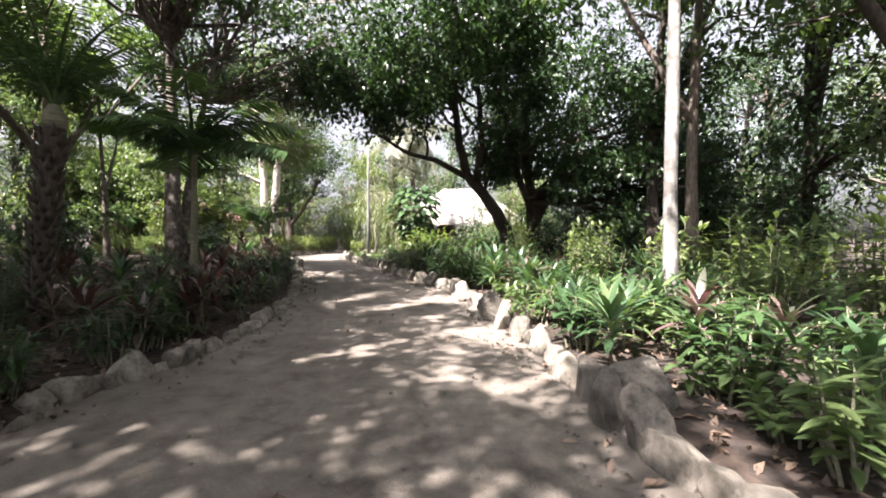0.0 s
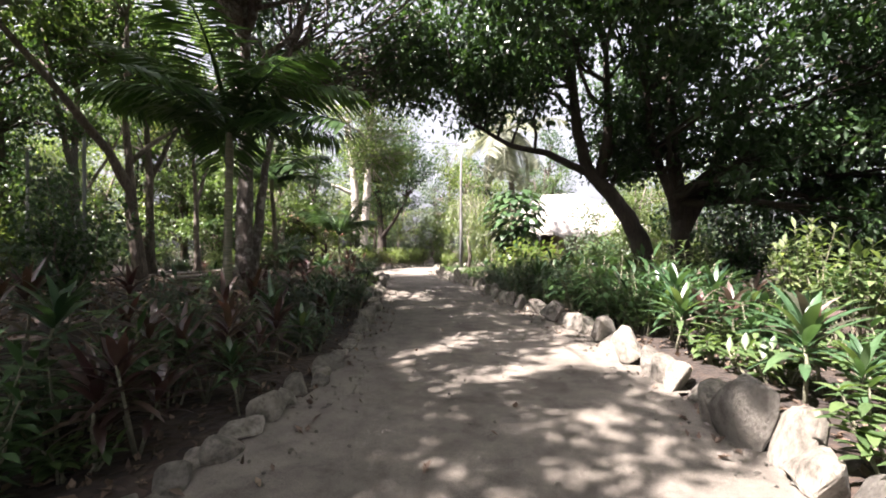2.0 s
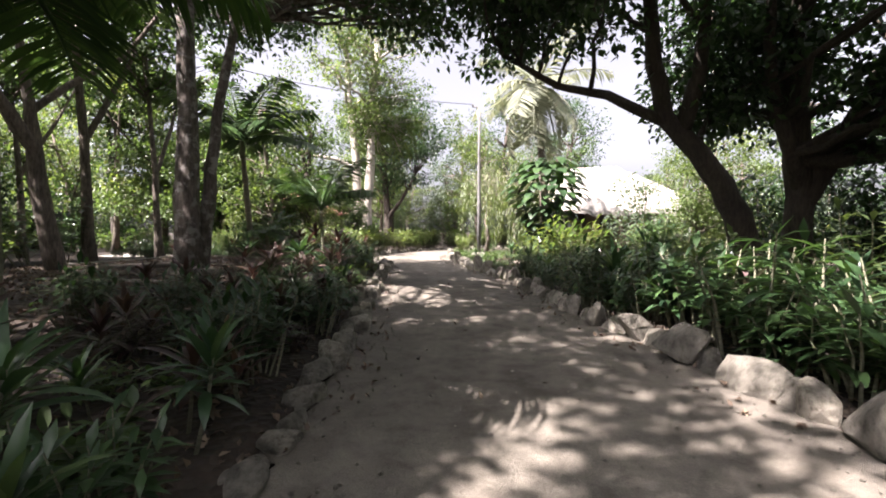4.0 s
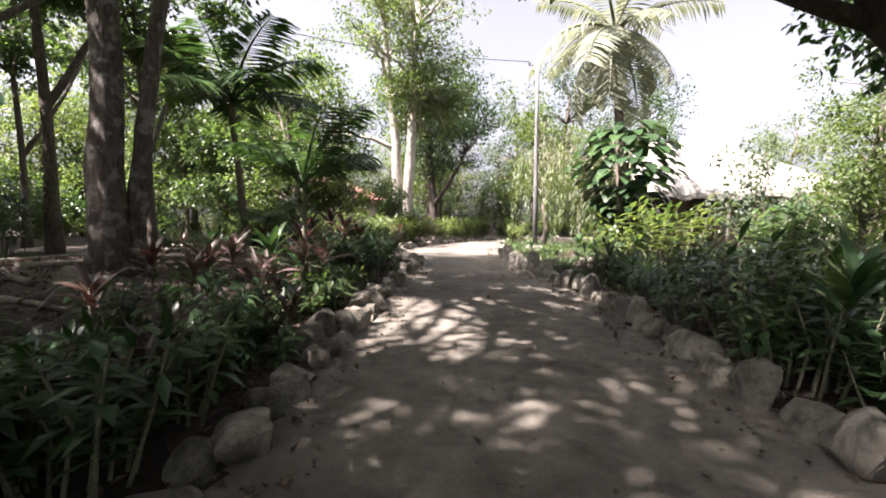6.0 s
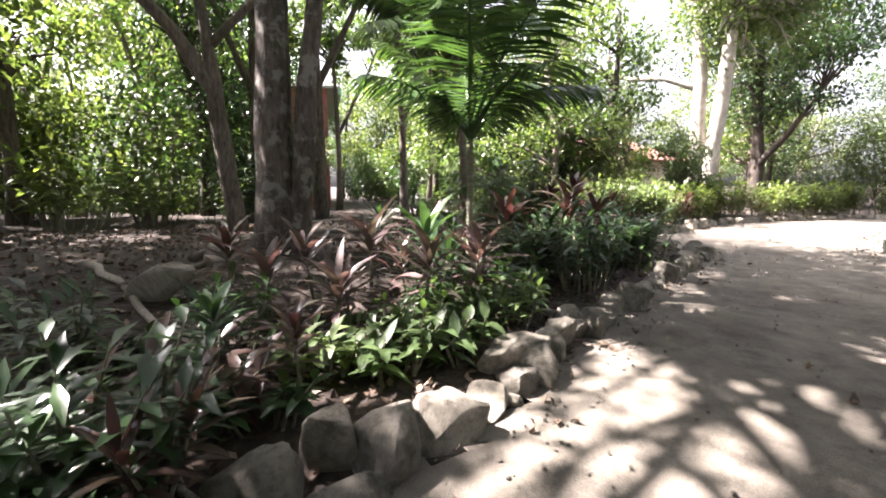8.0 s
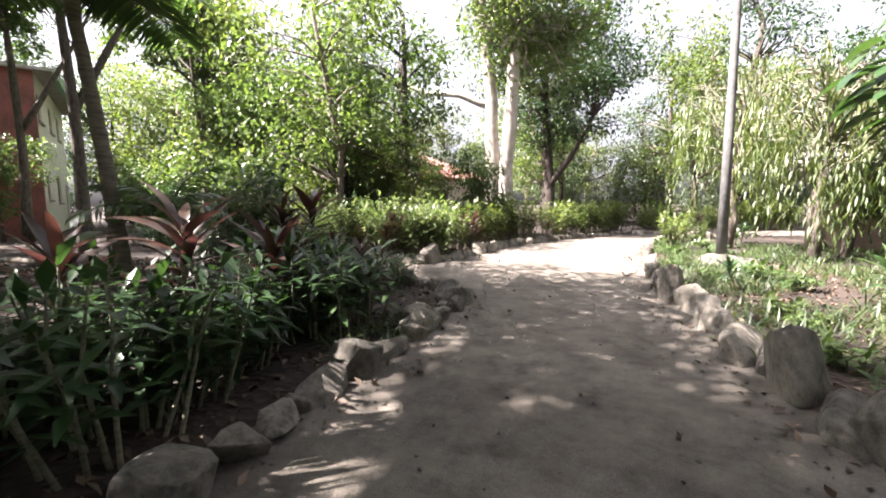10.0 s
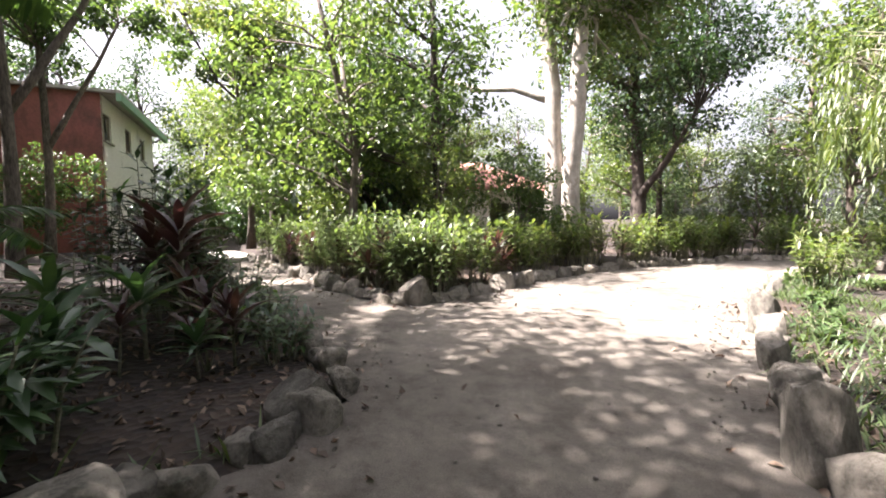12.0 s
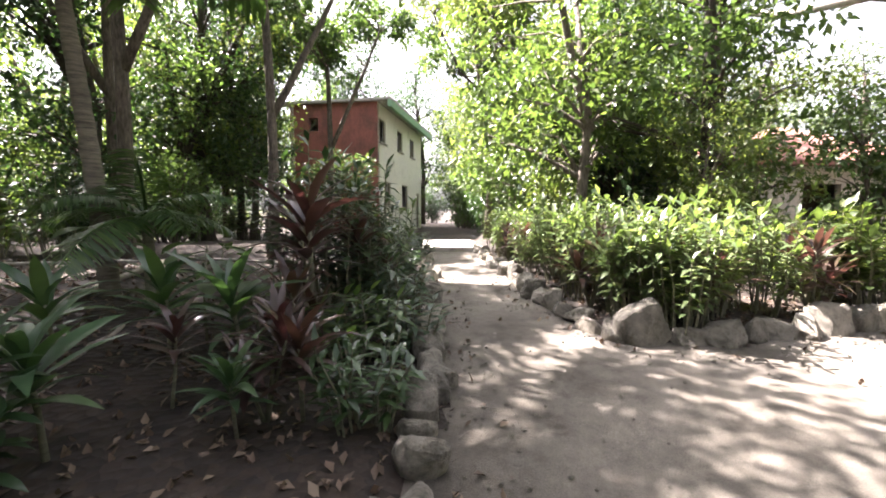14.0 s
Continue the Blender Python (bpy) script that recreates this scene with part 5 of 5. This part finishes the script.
tagged(part("branchwork", st.mesh("climber_stems", BARK_CANE), vine), kind="stuff")
tagged(part("foliage", c.mesh("climber_leaves", GREEN_DARK), vine), kind="stuff")


# ---- litter and grass ----
def litter():
    nrng = np.random.default_rng(3)
    pts = []
    while len(pts) < 38000:
        x, y = nrng.uniform(-14, 4), nrng.uniform(0, 27)
        d = edge_distance(x, y)
        if d > 0.1 or nrng.random() < (0.3 if d > -0.45 else 0.008):
            pts.append((x, y, (height(x, y) if d > 0.05 else 0.028) + 0.012))
    v, f = scatter_leaves(pts, 0.01, 38000, 0.08, nrng, 0.7, 0.0)
    tagged(new("fallen_leaves", leaf_mesh("fallen_leaves", DRY_LEAF, v, f)), "dry brown fallen leaves scattered over the soil", "leaves", kind="stuff")


litter()


def grass():
    rng = random.Random(4)
    s, n = Shape(), 0
    while n < 13000:
        x, y = rng.uniform(-7, 3), rng.uniform(17, 31)
        if inside_path(x, y) or x < -0.75 * (y - 8) or edge_distance(x, y) > 5 or noise.noise(Vector((x * 0.7, y * 0.7, 9))) < -0.12:
            continue
        n += 1
        a = rng.uniform(0, 6.28)
        s.blade((x, y, height(x, y) - 0.01), (math.cos(a) * 0.5, math.sin(a) * 0.5, 1), rng.uniform(0.12, 0.34), 0.018, rng.uniform(0.4, 1.4), 2, 0.1)
    tagged(new("grass", s.mesh("grass", GRASS)), "tufts of green grass beside the border stones", "grass", kind="stuff")


grass()


# ---- fallen wood ----
def stick(x, y, a, length, r, label, name="fallen_branch", mat=WOOD_DEAD):
    s = Shape()
    rng = random.Random(int(x * 100))
    n = 8
    pts = []
    for i in range(n + 1):
        u = (i / n - 0.5) * length
        px, py = x + math.cos(a) * u, y + math.sin(a) * u
        w = 0 if mat is CONCRETE else 0.05
        pts.append((px + rng.uniform(-w, w), py + rng.uniform(-w, w), height(px, py) + r * 0.8))
    s.tube(pts, [r * (1 - 0.4 * i / n) for i in range(n + 1)], 8, True, 0.2)
    tagged(new(name, s.mesh(name, mat)), label, "branch")


stick(-4.75, 12.75, 0.62, 1.5, 0.02, "thin bleached stick lying across border stones")
stick(-10.5, 17.6, 0.25, 5.5, 0.05, "long bleached fallen branch on leaf litter")
stick(-7.5, 12.2, 0.35, 3.0, 0.04, "fallen branch on dark leaf litter")
stick(-10.8, 14.8, 1.1, 2.6, 0.06, "grey fallen branch near the forked tree")
stick(-2.2, 22.0, 0.9, 1.8, 0.09, "short fallen log in the grass")

stick(-13.5, 16.4, 1.75, 4.6, 0.03, "straight pale pipe lying on the leaf litter", "pipe", CONCRETE)
stick(-9.8, 14.6, 0.5, 2.2, 0.05, "surface root running from the forked tree", "tree_root", BARK_GREY)
stick(-9.9, 13.0, 2.9, 2.4, 0.05, "surface root running from the forked tree", "tree_root", BARK_GREY)
stick(-8.2, 12.7, 2.4, 1.6, 0.045, "surface root running from the forked tree", "tree_root", BARK_GREY)
stick(-6.2, 12.9, 0.6, 1.3, 0.018, "thin dry twig on the soil")
stick(-8.9, 18.6, 0.2, 1.7, 0.018, "thin dry twig on the soil")
stick(-3.9, 6.9, 1.3, 1.2, 0.016, "thin dry twig on the soil")


def pebbles():
    """Grit and small pebbles along the margins of the walk."""
    rng = random.Random(21)
    s, n = Shape(), 0
    while n < 2600:
        x, y = rng.uniform(-12, 2), rng.uniform(0.5, 30)
        d = edge_distance(x, y)
        if d > 0 or rng.random() > (0.9 if d > -0.5 else 0.12):
            continue
        n += 1
        r = rng.uniform(0.006, 0.02)
        c = Vector((x, y, 0.026 + r * 0.3))
        k = [Vector((rng.uniform(0.7, 1.2) * r * u[0], rng.uniform(0.7, 1.2) * r * u[1], rng.uniform(0.5, 0.9) * r * u[2])) for u in ((1, 0, 0), (0, 1, 0), (-1, 0, 0), (0, -1, 0), (0, 0, 1), (0, 0, -1))]
        s.add([c + p for p in k], [(0, 1, 4), (1, 2, 4), (2, 3, 4), (3, 0, 4), (1, 0, 5), (2, 1, 5), (3, 2, 5), (0, 3, 5)])
    tagged(new("pebbles", s.mesh("pebbles", STONE)), "small pebbles and grit on the dirt path", "pebbles", kind="stuff")


pebbles()


def wire_fence():
    """A chain-link panel on two posts."""
    root = thing("fence", "rusty chain-link fence panel between slim posts", "fence", "", pose(-8.6, 9.1, 0.05, 0, 0, 165))
    for x in (0, 2.4):
        p = Shape()
        p.tube([(x, 0, -0.1), (x, 0, 3.3)], [0.03, 0.03], 8)
        part("post", p.mesh("fence_post", METAL), root)
    s = Shape()
    for k in range(-18, 25):
        for sgn in (1, -1):
            a = Vector((k * 0.1, 0.0, 0.9)) if sgn > 0 else Vector((k * 0.1 + 2.3, 0.006, 0.9))
            b = a + Vector((2.3 * sgn * 0.78, 0, 2.3))
            lo, hi = sorted((a.x, b.x))
            if hi <= 0 or lo >= 2.4:
                continue
            u0, u1 = 0.0, 1.0
            for lim, up in ((0.0, False), (2.4, True)):
                u = (lim - a.x) / (b.x - a.x)
                if 0 < u < 1:
                    if (b.x > a.x) == up:
                        u1 = min(u1, u)
                    else:
                        u0 = max(u0, u)
            s.tube([a.lerp(b, u0), a.lerp(b, u1)], [0.004, 0.004], 3, False)
    tagged(part("wire_mesh", s.mesh("wire_mesh", METAL), root), kind="stuff")


wire_fence()

# step slab at the end of the side walk
s = Shape()
s.box((-22.5, 21.2, 0.0), (-19.0, 23.3, 0.16))
tagged(new("step", s.mesh("step", CONCRETE, False)), "low grey concrete step at the end of the walk", "step", kind="structure")

retire([p for ps in (*TI.values(), *SHRUB.values(), *TI_SPLIT.values(), SAPLING, BRUSH, THICKET, [w[0] for w in WOODS]) for p in ps])
